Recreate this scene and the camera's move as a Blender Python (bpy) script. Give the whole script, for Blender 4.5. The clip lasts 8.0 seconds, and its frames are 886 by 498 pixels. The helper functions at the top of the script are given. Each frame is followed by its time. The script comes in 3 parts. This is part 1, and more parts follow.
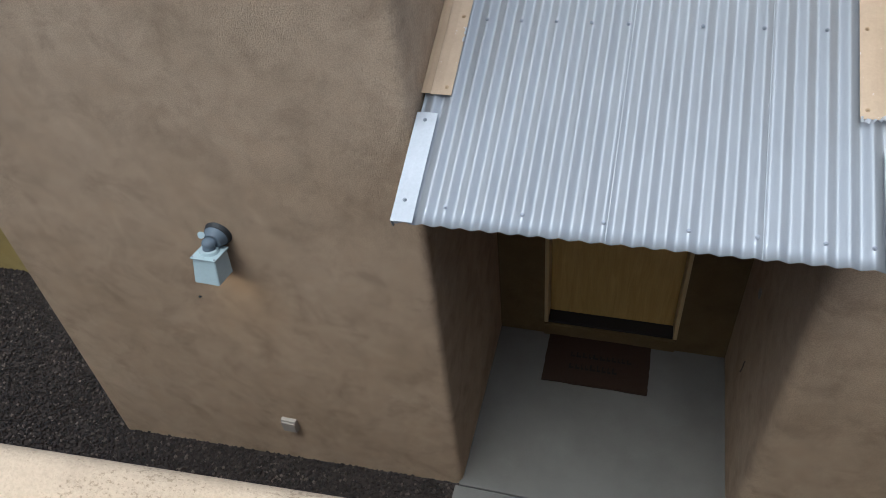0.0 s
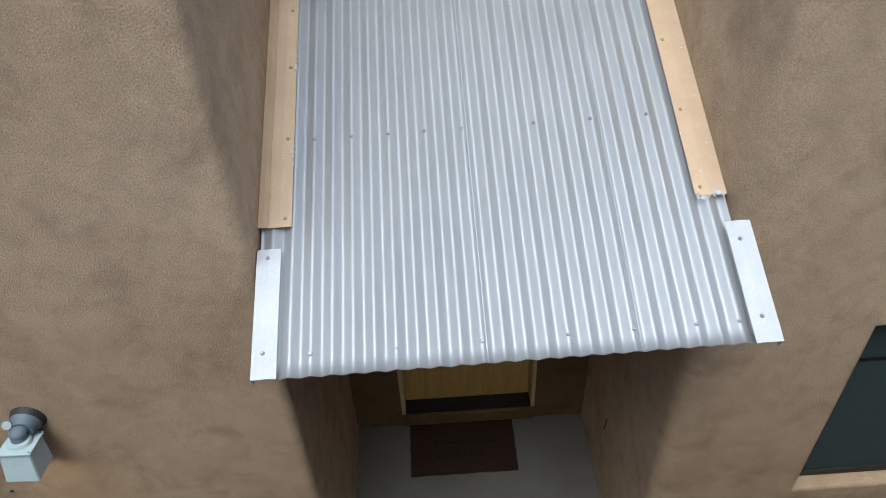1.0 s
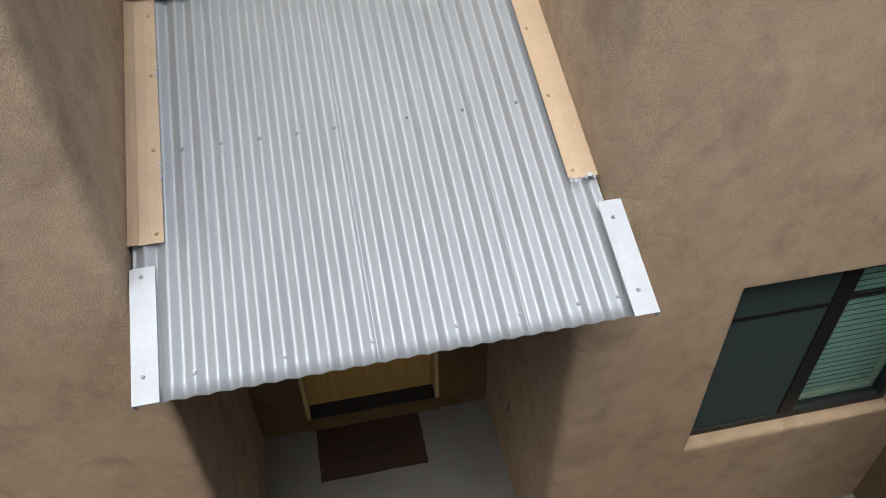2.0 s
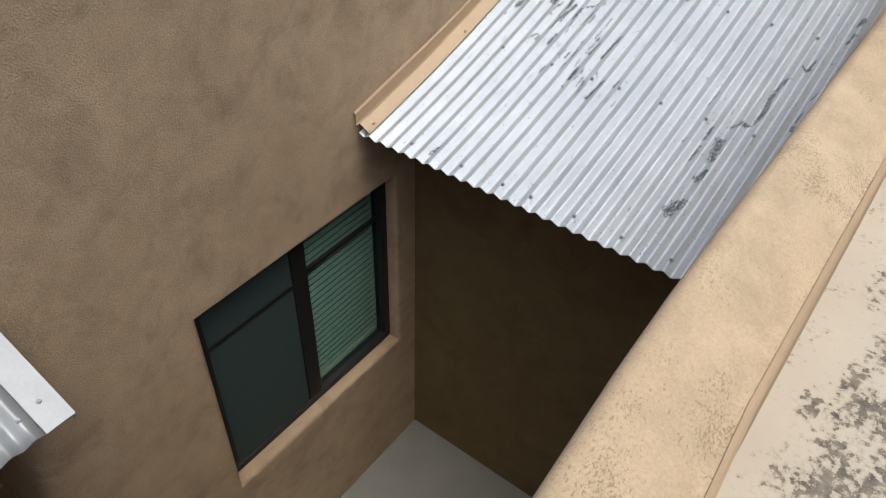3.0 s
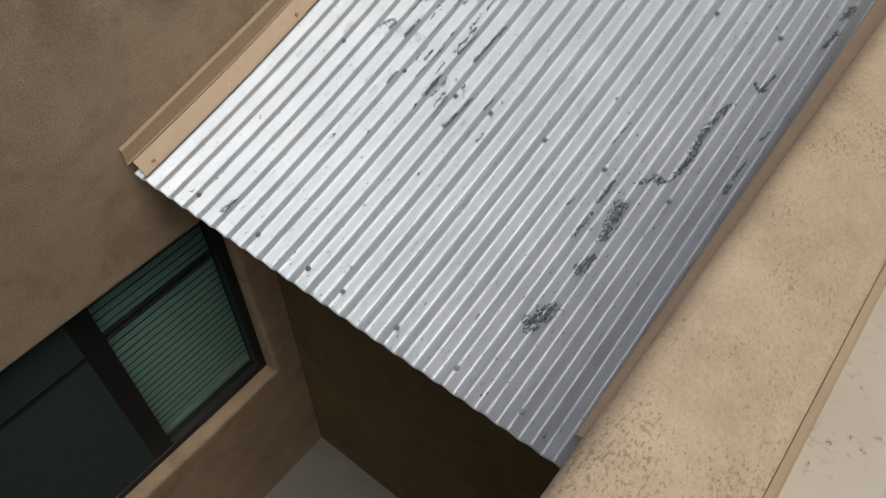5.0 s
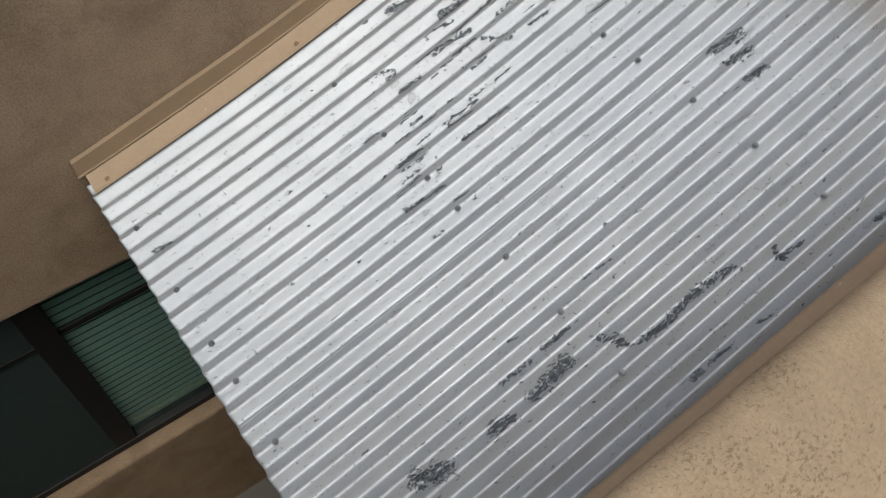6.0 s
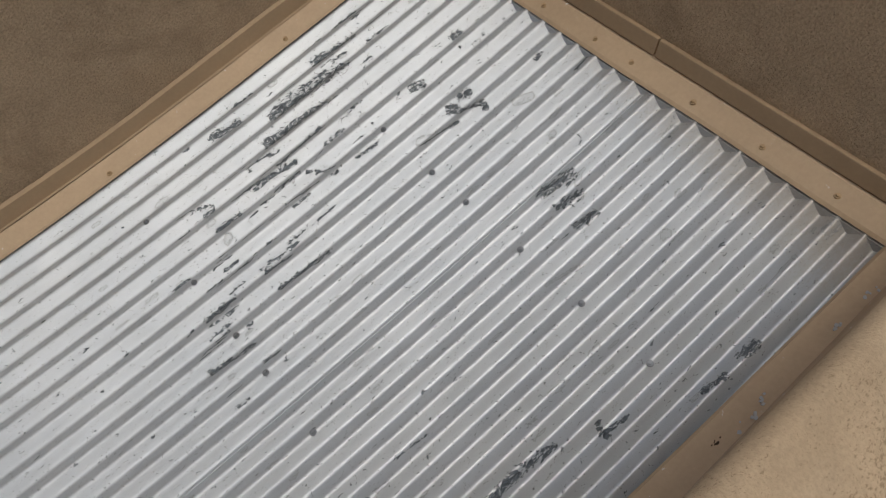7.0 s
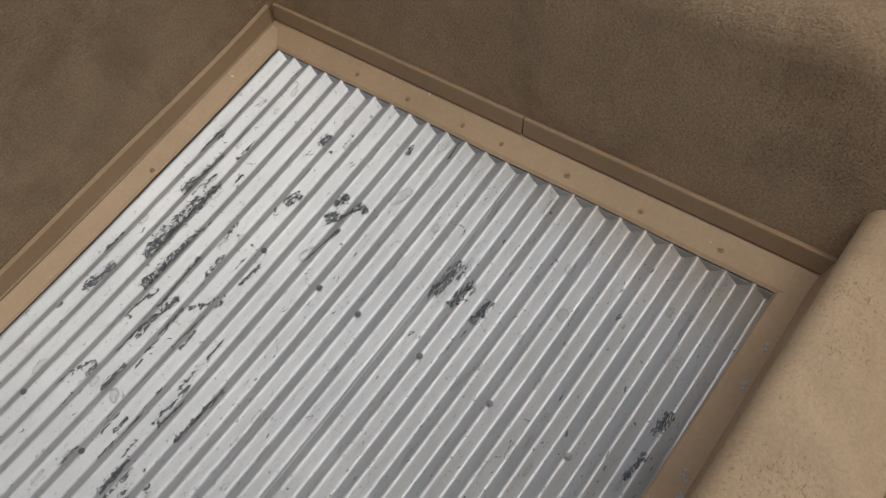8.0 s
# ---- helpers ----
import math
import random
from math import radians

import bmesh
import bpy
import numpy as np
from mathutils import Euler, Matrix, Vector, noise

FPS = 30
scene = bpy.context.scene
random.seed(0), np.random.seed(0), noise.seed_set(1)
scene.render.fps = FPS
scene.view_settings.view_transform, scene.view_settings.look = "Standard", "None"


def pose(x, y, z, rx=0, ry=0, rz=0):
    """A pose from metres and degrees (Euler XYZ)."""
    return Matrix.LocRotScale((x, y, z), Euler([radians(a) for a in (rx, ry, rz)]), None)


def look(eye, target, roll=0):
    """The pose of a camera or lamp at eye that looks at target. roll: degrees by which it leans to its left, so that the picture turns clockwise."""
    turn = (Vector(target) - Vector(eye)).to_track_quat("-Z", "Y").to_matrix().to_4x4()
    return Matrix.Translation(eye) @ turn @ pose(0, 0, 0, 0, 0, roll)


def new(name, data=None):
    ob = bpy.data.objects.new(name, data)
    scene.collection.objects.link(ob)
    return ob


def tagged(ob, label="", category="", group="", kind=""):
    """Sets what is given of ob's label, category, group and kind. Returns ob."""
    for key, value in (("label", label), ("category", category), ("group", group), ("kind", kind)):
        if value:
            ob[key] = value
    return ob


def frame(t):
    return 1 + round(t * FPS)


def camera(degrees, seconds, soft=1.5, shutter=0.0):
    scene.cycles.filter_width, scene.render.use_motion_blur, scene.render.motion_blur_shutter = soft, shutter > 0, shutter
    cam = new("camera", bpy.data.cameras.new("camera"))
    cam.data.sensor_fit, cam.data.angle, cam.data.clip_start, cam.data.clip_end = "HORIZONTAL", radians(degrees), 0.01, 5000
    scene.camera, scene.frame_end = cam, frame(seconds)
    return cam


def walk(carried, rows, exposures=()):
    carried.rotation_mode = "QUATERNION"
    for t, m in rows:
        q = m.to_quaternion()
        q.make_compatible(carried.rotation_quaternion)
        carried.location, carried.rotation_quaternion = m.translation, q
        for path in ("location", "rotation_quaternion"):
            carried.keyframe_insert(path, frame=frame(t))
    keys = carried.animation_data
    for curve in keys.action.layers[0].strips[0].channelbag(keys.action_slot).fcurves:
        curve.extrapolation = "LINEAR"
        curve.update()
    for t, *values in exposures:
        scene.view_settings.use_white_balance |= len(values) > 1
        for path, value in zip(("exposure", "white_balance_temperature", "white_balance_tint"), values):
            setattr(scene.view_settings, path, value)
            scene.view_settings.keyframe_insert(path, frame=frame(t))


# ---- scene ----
cam = camera(61.1, 8.0, 0.9)
PATH = [
    (0, (0.914, -2.299, 4.737), (0.442, -0.971, 3.317), -7.2),
    (0.5, (0.778, -2.091, 4.782), (0.552, -0.617, 3.449), -4.9),
    (1, (0.673, -1.988, 4.791), (0.699, -0.501, 3.454), -3.0),
    (1.2, (0.644, -1.992, 4.786), (0.706, -0.518, 3.436), -1.9),
    (2.3, (0.858, -1.974, 4.793), (1.406, -0.606, 3.441), -1.1),
    (2.5, (0.979, -1.992, 4.782), (1.772, -0.738, 3.441), -0.8),
    (3, (1.41, -1.992, 4.699), (2.611, -1.125, 3.355), 2.1),
    (3.5, (1.726, -1.974, 4.675), (2.989, -1.225, 3.317), -1.0),
    (4, (2.064, -1.88, 4.677), (3.293, -1.15, 3.278), -4.9),
    (4.2, (2.179, -1.877, 4.659), (3.378, -1.139, 3.239), -4.8),
    (5.3, (2.925, -1.829, 4.528), (3.834, -1.065, 2.919), 1.0),
    (5.5, (3.051, -1.809, 4.527), (3.901, -1.042, 2.887), 0.3),
    (6, (3.394, -1.86, 4.544), (4.141, -0.918, 2.946), 1.8),
    (6.5, (3.635, -1.876, 4.593), (4.347, -0.929, 2.982), 1.9),
    (7, (3.859, -1.794, 4.601), (4.768, -0.875, 3.075), 5.6),
    (7.5, (3.989, -1.76, 4.601), (5.004, -0.823, 3.155), 2.0),
    (8, (4.047, -1.789, 4.638), (5.136, -0.896, 3.218), 0.1),
]
EXPOSURES = [(0, 0.40, 5000, 0), (1, 0.64, 5200, 0), (2.5, 0.43, 5650, 2), (4, -0.2, 5850, 2), (5.5, -0.5, 5850, 2), (8, -0.92, 6200, 4)]
walk(cam, [(t, look(eye, target, roll)) for t, eye, target, roll in PATH], EXPOSURES)

# ---- world, sun, exposure ----
world = bpy.data.worlds.new("overcast_sky")
scene.world = world
world.use_nodes = True
wn, wl = world.node_tree.nodes, world.node_tree.links
wn.clear()
sky = wn.new("ShaderNodeTexSky")
sky.sky_type = "NISHITA"
sky.sun_disc = False
sky.sun_elevation = radians(72)
sky.sun_rotation = radians(202)
sky.air_density, sky.dust_density, sky.ozone_density = 1.0, 10.0, 1.0
bg = wn.new("ShaderNodeBackground")
bg.inputs["Strength"].default_value = 0.138
wout = wn.new("ShaderNodeOutputWorld")
wl.new(sky.outputs[0], bg.inputs[0])
wl.new(bg.outputs[0], wout.inputs[0])

sun = new("sun", bpy.data.lights.new("sun", "SUN"))
sun.data.energy, sun.data.angle, sun.data.color = 0.32, radians(40), (1.0, 0.97, 0.92)
sun.matrix_world = look((-1.2, -3.0, 10), (0, 0, 0))


# ---- materials ----
def node_material(name):
    m = bpy.data.materials.new(name)
    m.use_nodes = True
    n, l = m.node_tree.nodes, m.node_tree.links
    return m, n, l, n["Principled BSDF"]


def coords(n, l, scale=(1, 1, 1)):
    geo = n.new("ShaderNodeNewGeometry")
    mp = n.new("ShaderNodeMapping")
    mp.inputs["Scale"].default_value = scale
    l.new(geo.outputs["Position"], mp.inputs["Vector"])
    return mp.outputs[0]


def noise_tex(n, l, vec, scale, detail=4, rough=0.55, distort=0.0):
    t = n.new("ShaderNodeTexNoise")
    t.inputs["Scale"].default_value = scale
    t.inputs["Detail"].default_value = detail
    t.inputs["Roughness"].default_value = rough
    t.inputs["Distortion"].default_value = distort
    l.new(vec, t.inputs["Vector"])
    return t.outputs["Fac"]


def ramp(n, l, fac, stops):
    r = n.new("ShaderNodeValToRGB")
    while len(r.color_ramp.elements) < len(stops):
        r.color_ramp.elements.new(0.5)
    for e, (p, c) in zip(r.color_ramp.elements, stops):
        e.position = p
        e.color = (*c, 1) if len(c) == 3 else c
    l.new(fac, r.inputs[0])
    return r.outputs[0]


def mix(n, l, fac, a, b, kind="MIX"):
    m = n.new("ShaderNodeMix")
    m.data_type = "RGBA"
    m.blend_type = kind
    for sock, v in ((m.inputs[0], fac), (m.inputs[6], a), (m.inputs[7], b)):
        if isinstance(v, (int, float)):
            sock.default_value = v
        elif isinstance(v, tuple):
            sock.default_value = (*v, 1)
        else:
            l.new(v, sock)
    return m.outputs[2]


def calc(n, l, op, a, b=0.0):
    m = n.new("ShaderNodeMath")
    m.operation = op
    for sock, v in ((m.inputs[0], a), (m.inputs[1], b)):
        if isinstance(v, (int, float)):
            sock.default_value = v
        else:
            l.new(v, sock)
    return m.outputs[0]


def bumps(n, l, bsdf, layers):
    """layers: (height, strength, distance), stacked."""
    last = None
    for h, s, d in layers:
        b = n.new("ShaderNodeBump")
        b.inputs["Strength"].default_value = s
        b.inputs["Distance"].default_value = d
        l.new(h, b.inputs["Height"])
        if last:
            l.new(last, b.inputs["Normal"])
        last = b.outputs[0]
    l.new(last, bsdf.inputs["Normal"])


def grey(v):
    return (v, v, v)


def stucco(name, dark, light, rough_relief=1.0, specks=0.0, trowelled=0.2):
    m, n, l, b = node_material(name)
    v = coords(n, l)
    big = noise_tex(n, l, v, 1.1, 5, 0.6)
    mid = noise_tex(n, l, v, 7, 5, 0.65, 0.4)
    grain = noise_tex(n, l, v, 150, 3, 0.6)
    col = mix(n, l, ramp(n, l, big, [(0.3, grey(0)), (0.7, grey(1))]), dark, light)
    col = mix(n, l, 0.35, col, ramp(n, l, mid, [(0.3, grey(0.45)), (0.7, grey(1.0))]), "MULTIPLY")
    stain = noise_tex(n, l, v, 3.4, 6, 0.72, 0.5)
    col = mix(n, l, 0.2 if specks else 0.5, col, ramp(n, l, stain, [(0.3, (0.55, 0.50, 0.47)), (0.5, grey(1.0)), (0.72, (1.0, 0.95, 0.90))]), "MULTIPLY")
    col = mix(n, l, 0.22 if specks else 0.45, col, ramp(n, l, grain, [(0.36, grey(0.5)), (0.6, grey(1.0))]), "MULTIPLY")
    if not specks:
        # patches where darker, redder sand shows through
        dots = noise_tex(n, l, v, 130, 4, 0.75)
        where = noise_tex(n, l, v, 3.1, 4, 0.6, 0.6)
        kd = calc(n, l, "ADD", calc(n, l, "MULTIPLY", where, 0.9), dots)
        col = mix(n, l, ramp(n, l, kd, [(1.03, grey(0)), (1.2, grey(0.4))]), col, (0.22, 0.14, 0.095))
    if specks:
        s1 = noise_tex(n, l, coords(n, l, (0.7, 1.0, 1.0)), 185, 4, 0.7, 0.2)
        s2 = noise_tex(n, l, v, 4.5, 3, 0.6)
        k = calc(n, l, "ADD", calc(n, l, "MULTIPLY", s2, 0.55), s1)
        col = mix(n, l, ramp(n, l, k, [(0.87, grey(0)), (0.91, grey(specks))]), col, (0.22, 0.15, 0.085))
    l.new(col, b.inputs["Base Color"])
    b.inputs["Roughness"].default_value = 0.92
    b.inputs["Specular IOR Level"].default_value = 0.25
    trowel = noise_tex(n, l, coords(n, l, (1, 1, 2.6)), 30, 4, 0.6, 0.5)
    patchy = ramp(n, l, noise_tex(n, l, v, 2.6, 4), [(0.52, grey(0.0)), (0.66, grey(1))])
    tr = calc(n, l, "MULTIPLY", trowel, patchy)
    pores = n.new("ShaderNodeTexVoronoi")
    pores.inputs["Scale"].default_value = 190
    l.new(v, pores.inputs["Vector"])
    coarse = calc(n, l, "MULTIPLY", noise_tex(n, l, v, 95, 4, 0.7), ramp(n, l, noise_tex(n, l, v, 1.7, 4, 0.6), [(0.35, grey(0.35)), (0.65, grey(1))]))
    bumps(n, l, b, [(tr, trowelled * rough_relief, 0.014), (noise_tex(n, l, v, 120, 4, 0.7), 1.0 * rough_relief, 0.004 + 0.008 * (not specks)),
                    (coarse, 0.45 * rough_relief, 0.010), (pores.outputs["Distance"], 0.5 * rough_relief, 0.003), (noise_tex(n, l, v, 2.0, 2), 0.35, 0.03)])
    return m


def painted(name, colour, rough=0.6, wear=(0.5, 0.5, 0.5), amount=0.0, spec=0.35):
    m, n, l, b = node_material(name)
    v = coords(n, l)
    a = noise_tex(n, l, v, 6, 5, 0.65)
    g = noise_tex(n, l, v, 90, 3, 0.6)
    col = mix(n, l, 0.3, colour, ramp(n, l, a, [(0.3, grey(0.55)), (0.7, grey(1.0))]), "MULTIPLY")
    col = mix(n, l, 0.12, col, ramp(n, l, g, [(0.3, grey(0.4)), (0.7, grey(1.0))]), "MULTIPLY")
    if amount:
        w = noise_tex(n, l, v, 48, 4, 0.65, 0.5)
        col = mix(n, l, ramp(n, l, w, [(0.74 - amount, grey(0)), (0.76 - amount, grey(1))]), col, wear)
    l.new(col, b.inputs["Base Color"])
    b.inputs["Roughness"].default_value = rough
    b.inputs["Specular IOR Level"].default_value = spec
    bumps(n, l, b, [(a, 0.15, 0.01), (g, 0.1, 0.002)])
    return m


def galvanised(name, tint, rough=0.36):
    m, n, l, b = node_material(name)
    v = coords(n, l)
    big = noise_tex(n, l, v, 2.5, 5, 0.6)
    streak = noise_tex(n, l, coords(n, l, (14, 1.2, 1.2)), 2.2, 5, 0.7)
    col = mix(n, l, ramp(n, l, big, [(0.3, grey(0)), (0.7, grey(1))]), tuple(0.93 * c for c in tint), tint)
    col = mix(n, l, 0.2, col, ramp(n, l, streak, [(0.35, grey(0.6)), (0.65, grey(1))]), "MULTIPLY")
    l.new(col, b.inputs["Base Color"])
    b.inputs["Metallic"].default_value = 0.42
    l.new(ramp(n, l, big, [(0.3, grey(rough - 0.01)), (0.7, grey(rough + 0.05))]), b.inputs["Roughness"])
    return m


def peeling_silver(name):
    """Silver roof paint, flaked off dark steel along the 'wear' streaks and curled up where 'lifted'."""
    m, n, l, b = node_material(name)
    v = coords(n, l)

    def field(key):
        at = n.new("ShaderNodeAttribute")
        at.attribute_name = key
        return at.outputs["Fac"]
    fine = noise_tex(n, l, coords(n, l, (0.55, 1, 1)), 125, 6, 0.75, 0.8)
    spots = noise_tex(n, l, coords(n, l, (0.5, 1, 1)), 170, 4, 0.65, 0.6)
    rag = calc(n, l, "ADD", calc(n, l, "MULTIPLY", calc(n, l, "SUBTRACT", fine, 0.5), 4.6), calc(n, l, "MULTIPLY", calc(n, l, "SUBTRACT", spots, 0.5), 1.4))
    k = calc(n, l, "ADD", calc(n, l, "MULTIPLY", field("wear"), 0.88), rag)
    bare = ramp(n, l, k, [(0.56, grey(0)), (0.60, grey(1))])
    chip = noise_tex(n, l, coords(n, l, (0.6, 1, 1)), 58, 2, 0.5, 0.4)
    bare = calc(n, l, "MAXIMUM", bare, ramp(n, l, chip, [(0.745, grey(0)), (0.76, grey(0.8))]))
    rim = ramp(n, l, k, [(0.42, grey(0)), (0.50, grey(1))])
    kl = calc(n, l, "ADD", field("lifted"), calc(n, l, "MULTIPLY", rag, 0.5))
    curl = ramp(n, l, kl, [(0.50, grey(0)), (0.54, grey(1)), (0.72, grey(1)), (0.76, grey(0.25))])
    edge = ramp(n, l, kl, [(0.44, grey(0)), (0.49, grey(1)), (0.53, grey(0))])
    big = noise_tex(n, l, v, 3.5, 5, 0.62)
    dirt = noise_tex(n, l, coords(n, l, (0.5, 2.5, 1)), 9, 5, 0.7, 0.4)
    paint = mix(n, l, ramp(n, l, big, [(0.3, grey(0)), (0.7, grey(1))]), (0.49, 0.518, 0.555), (0.575, 0.598, 0.63))
    paint = mix(n, l, 0.3, paint, ramp(n, l, dirt, [(0.3, (0.66, 0.64, 0.61)), (0.62, grey(1))]), "MULTIPLY")
    # brown dust washed against the upper end
    sep = n.new("ShaderNodeSeparateXYZ")
    l.new(n["Mapping"].outputs[0], sep.inputs[0])
    drift = calc(n, l, "ADD", calc(n, l, "MULTIPLY", calc(n, l, "SUBTRACT", sep.outputs[0], 5.2), 5.0), calc(n, l, "MULTIPLY", calc(n, l, "SUBTRACT", spots, 0.5), 1.2))
    drift = calc(n, l, "SUBTRACT", drift, calc(n, l, "MULTIPLY", calc(n, l, "ADD", sep.outputs[1], 1.0), 0.7))
    paint = mix(n, l, ramp(n, l, drift, [(0.25, grey(0)), (1.0, grey(0.5))]), paint, (0.36, 0.29, 0.20))
    paint = mix(n, l, calc(n, l, "MULTIPLY", rim, 0.45), paint, (0.80, 0.81, 0.81))
    paint = mix(n, l, calc(n, l, "MULTIPLY", edge, 0.7), paint, (0.82, 0.82, 0.81))
    paint = mix(n, l, calc(n, l, "MULTIPLY", curl, 0.75), paint, (0.27, 0.28, 0.285))
    metal = mix(n, l, ramp(n, l, noise_tex(n, l, coords(n, l, (0.4, 1, 1)), 150, 5, 0.7, 0.8), [(0.38, grey(0)), (0.7, grey(1))]), (0.03, 0.037, 0.045), (0.19, 0.215, 0.24))
    l.new(mix(n, l, bare, paint, metal), b.inputs["Base Color"])
    l.new(ramp(n, l, bare, [(0, grey(0.42)), (1, grey(0.1))]), b.inputs["Metallic"])
    l.new(ramp(n, l, bare, [(0, grey(0.41)), (1, grey(0.6))]), b.inputs["Roughness"])
    bumps(n, l, b, [(calc(n, l, "MULTIPLY", bare, -1.0), 0.5, 0.002), (edge, 0.5, 0.002), (fine, 0.12, 0.004), (big, 0.2, 0.01)])
    return m


def concrete(name, dark, light):
    m, n, l, b = node_material(name)
    v = coords(n, l)
    big = noise_tex(n, l, v, 1.8, 6, 0.65)
    g = noise_tex(n, l, v, 120, 3)
    col = mix(n, l, ramp(n, l, big, [(0.3, grey(0)), (0.7, grey(1))]), dark, light)
    col = mix(n, l, 0.3, col, ramp(n, l, g, [(0.3, grey(0.55)), (0.65, grey(1))]), "MULTIPLY")
    l.new(col, b.inputs["Base Color"])
    b.inputs["Roughness"].default_value = 0.8
    bumps(n, l, b, [(g, 0.25, 0.002), (big, 0.15, 0.01)])
    return m


def deck_coating(name):
    """Cream roof coating with worn grey-brown flaked patches."""
    m, n, l, b = node_material(name)
    v = coords(n, l)
    at = n.new("ShaderNodeAttribute")
    at.attribute_name = "wear"
    fine = noise_tex(n, l, v, 52, 5, 0.62)
    lump = noise_tex(n, l, v, 16, 2, 0.5)
    k = calc(n, l, "ADD", at.outputs["Fac"], calc(n, l, "MULTIPLY", calc(n, l, "SUBTRACT", fine, 0.5), 2.6))
    k = calc(n, l, "ADD", k, calc(n, l, "MULTIPLY", calc(n, l, "SUBTRACT", lump, 0.5), 1.2))
    bare = ramp(n, l, k, [(0.47, grey(0)), (0.66, grey(1))])
    big = noise_tex(n, l, v, 2.2, 5, 0.6)
    coat = mix(n, l, ramp(n, l, big, [(0.3, grey(0)), (0.7, grey(1))]), (0.45, 0.385, 0.30), (0.52, 0.45, 0.355))
    coat = mix(n, l, ramp(n, l, k, [(0.2, grey(0)), (0.5, grey(0.45))]), coat, (0.33, 0.27, 0.20))
    under = mix(n, l, ramp(n, l, noise_tex(n, l, v, 30, 5, 0.7), [(0.35, grey(0)), (0.65, grey(1))]), (0.09, 0.073, 0.055), (0.27, 0.225, 0.17))
    l.new(mix(n, l, bare, coat, under), b.inputs["Base Color"])
    b.inputs["Roughness"].default_value = 0.75
    bumps(n, l, b, [(calc(n, l, "MULTIPLY", bare, -1.0), 0.5, 0.003), (noise_tex(n, l, v, 60, 4), 0.25, 0.004)])
    return m


def wood_paint(name, a, c):
    m, n, l, b = node_material(name)
    g = noise_tex(n, l, coords(n, l, (9, 9, 0.7)), 3.0, 6, 0.65, 0.8)
    fine = noise_tex(n, l, coords(n, l, (60, 60, 1.5)), 3.0, 4, 0.6)
    col = mix(n, l, ramp(n, l, g, [(0.3, grey(0)), (0.7, grey(1))]), a, c)
    col = mix(n, l, 0.25, col, ramp(n, l, fine, [(0.3, grey(0.5)), (0.7, grey(1))]), "MULTIPLY")
    l.new(col, b.inputs["Base Color"])
    b.inputs["Roughness"].default_value = 0.55
    bumps(n, l, b, [(fine, 0.15, 0.002)])
    return m


def plain(name, colour, rough=0.5, metal=0.0, var=0.2, scale=30):
    m, n, l, b = node_material(name)
    a = noise_tex(n, l, coords(n, l), scale, 4, 0.6)
    l.new(mix(n, l, var, colour, ramp(n, l, a, [(0.3, grey(0.4)), (0.7, grey(1))]), "MULTIPLY"), b.inputs["Base Color"])
    b.inputs["Roughness"].default_value, b.inputs["Metallic"].default_value = rough, metal
    return m


def glass(name, tint):
    m, n, l, b = node_material(name)
    b.inputs["Base Color"].default_value = (*tint, 1)
    b.inputs["Roughness"].default_value = 0.03
    b.inputs["IOR"].default_value = 1.45
    b.inputs["Transmission Weight"].default_value = 1.0
    return m


def gravel_mat(name):
    m, n, l, b = node_material(name)
    geo = n.new("ShaderNodeNewGeometry")
    col = ramp(n, l, geo.outputs["Random Per Island"], [(0, (0.010, 0.006, 0.004)), (0.5, (0.026, 0.017, 0.012)), (0.9, (0.05, 0.034, 0.025)), (1, (0.15, 0.115, 0.09))])
    g = noise_tex(n, l, coords(n, l), 90, 3)
    col = mix(n, l, 0.4, col, ramp(n, l, g, [(0.3, grey(0.4)), (0.7, grey(1))]), "MULTIPLY")
    l.new(col, b.inputs["Base Color"])
    b.inputs["Roughness"].default_value = 0.9
    return m


M_WALL = stucco("stucco_brown", (0.53, 0.380, 0.237), (0.64, 0.475, 0.312))
M_PARAPET = stucco("stucco_parapet_tan", (0.52, 0.38, 0.238), (0.62, 0.475, 0.318), 0.5, 0.6, 0.12)
# house stucco darkened: the shade of recess and roof is in its colour
M_SHADED = stucco("stucco_shade_dark", (0.165, 0.113, 0.05), (0.21, 0.15, 0.07), 0.7)
M_YELLOW = stucco("stucco_ochre", (0.36, 0.26, 0.08), (0.42, 0.31, 0.11), 0.6)
M_FLASH = painted("flashing_tan_paint", (0.55, 0.405, 0.262), 0.55, (0.70, 0.66, 0.6), 0.05)
# brown paint of the upstands; also carries the parapet lip's shade
M_FLASH_WALL = painted("flashing_brown_and_lip_shade", (0.43, 0.305, 0.185), 0.7)
M_WHITE = painted("flashing_white_metal", (0.50, 0.505, 0.51), 0.45)
M_GALV = galvanised("galvanised_steel", (0.39, 0.395, 0.40), 0.46)
M_PEEL = peeling_silver("peeling_silver_paint")
M_SCREW = plain("screw_zinc", (0.27, 0.28, 0.30), 0.45, 0.6)
M_SCREW_TAN = plain("screw_painted", (0.45, 0.31, 0.17), 0.5)
M_CONC = concrete("concrete_pale", (0.125, 0.115, 0.098), (0.168, 0.156, 0.135))
M_PATIO = concrete("concrete_patio", (0.185, 0.173, 0.15), (0.245, 0.23, 0.20))
M_DECK = deck_coating("deck_coating_cream")
M_DOOR = wood_paint("door_ochre_wood", (0.46, 0.295, 0.08), (0.59, 0.40, 0.14))
M_JAMB = painted("jamb_tan", (0.58, 0.43, 0.22), 0.5)
M_BLACK = plain("threshold_black", (0.012, 0.012, 0.013), 0.6)
M_FRAME = plain("window_frame_bronze", (0.009, 0.009, 0.0095), 0.5)
M_GLASS = glass("window_glass", (0.62, 0.80, 0.74))
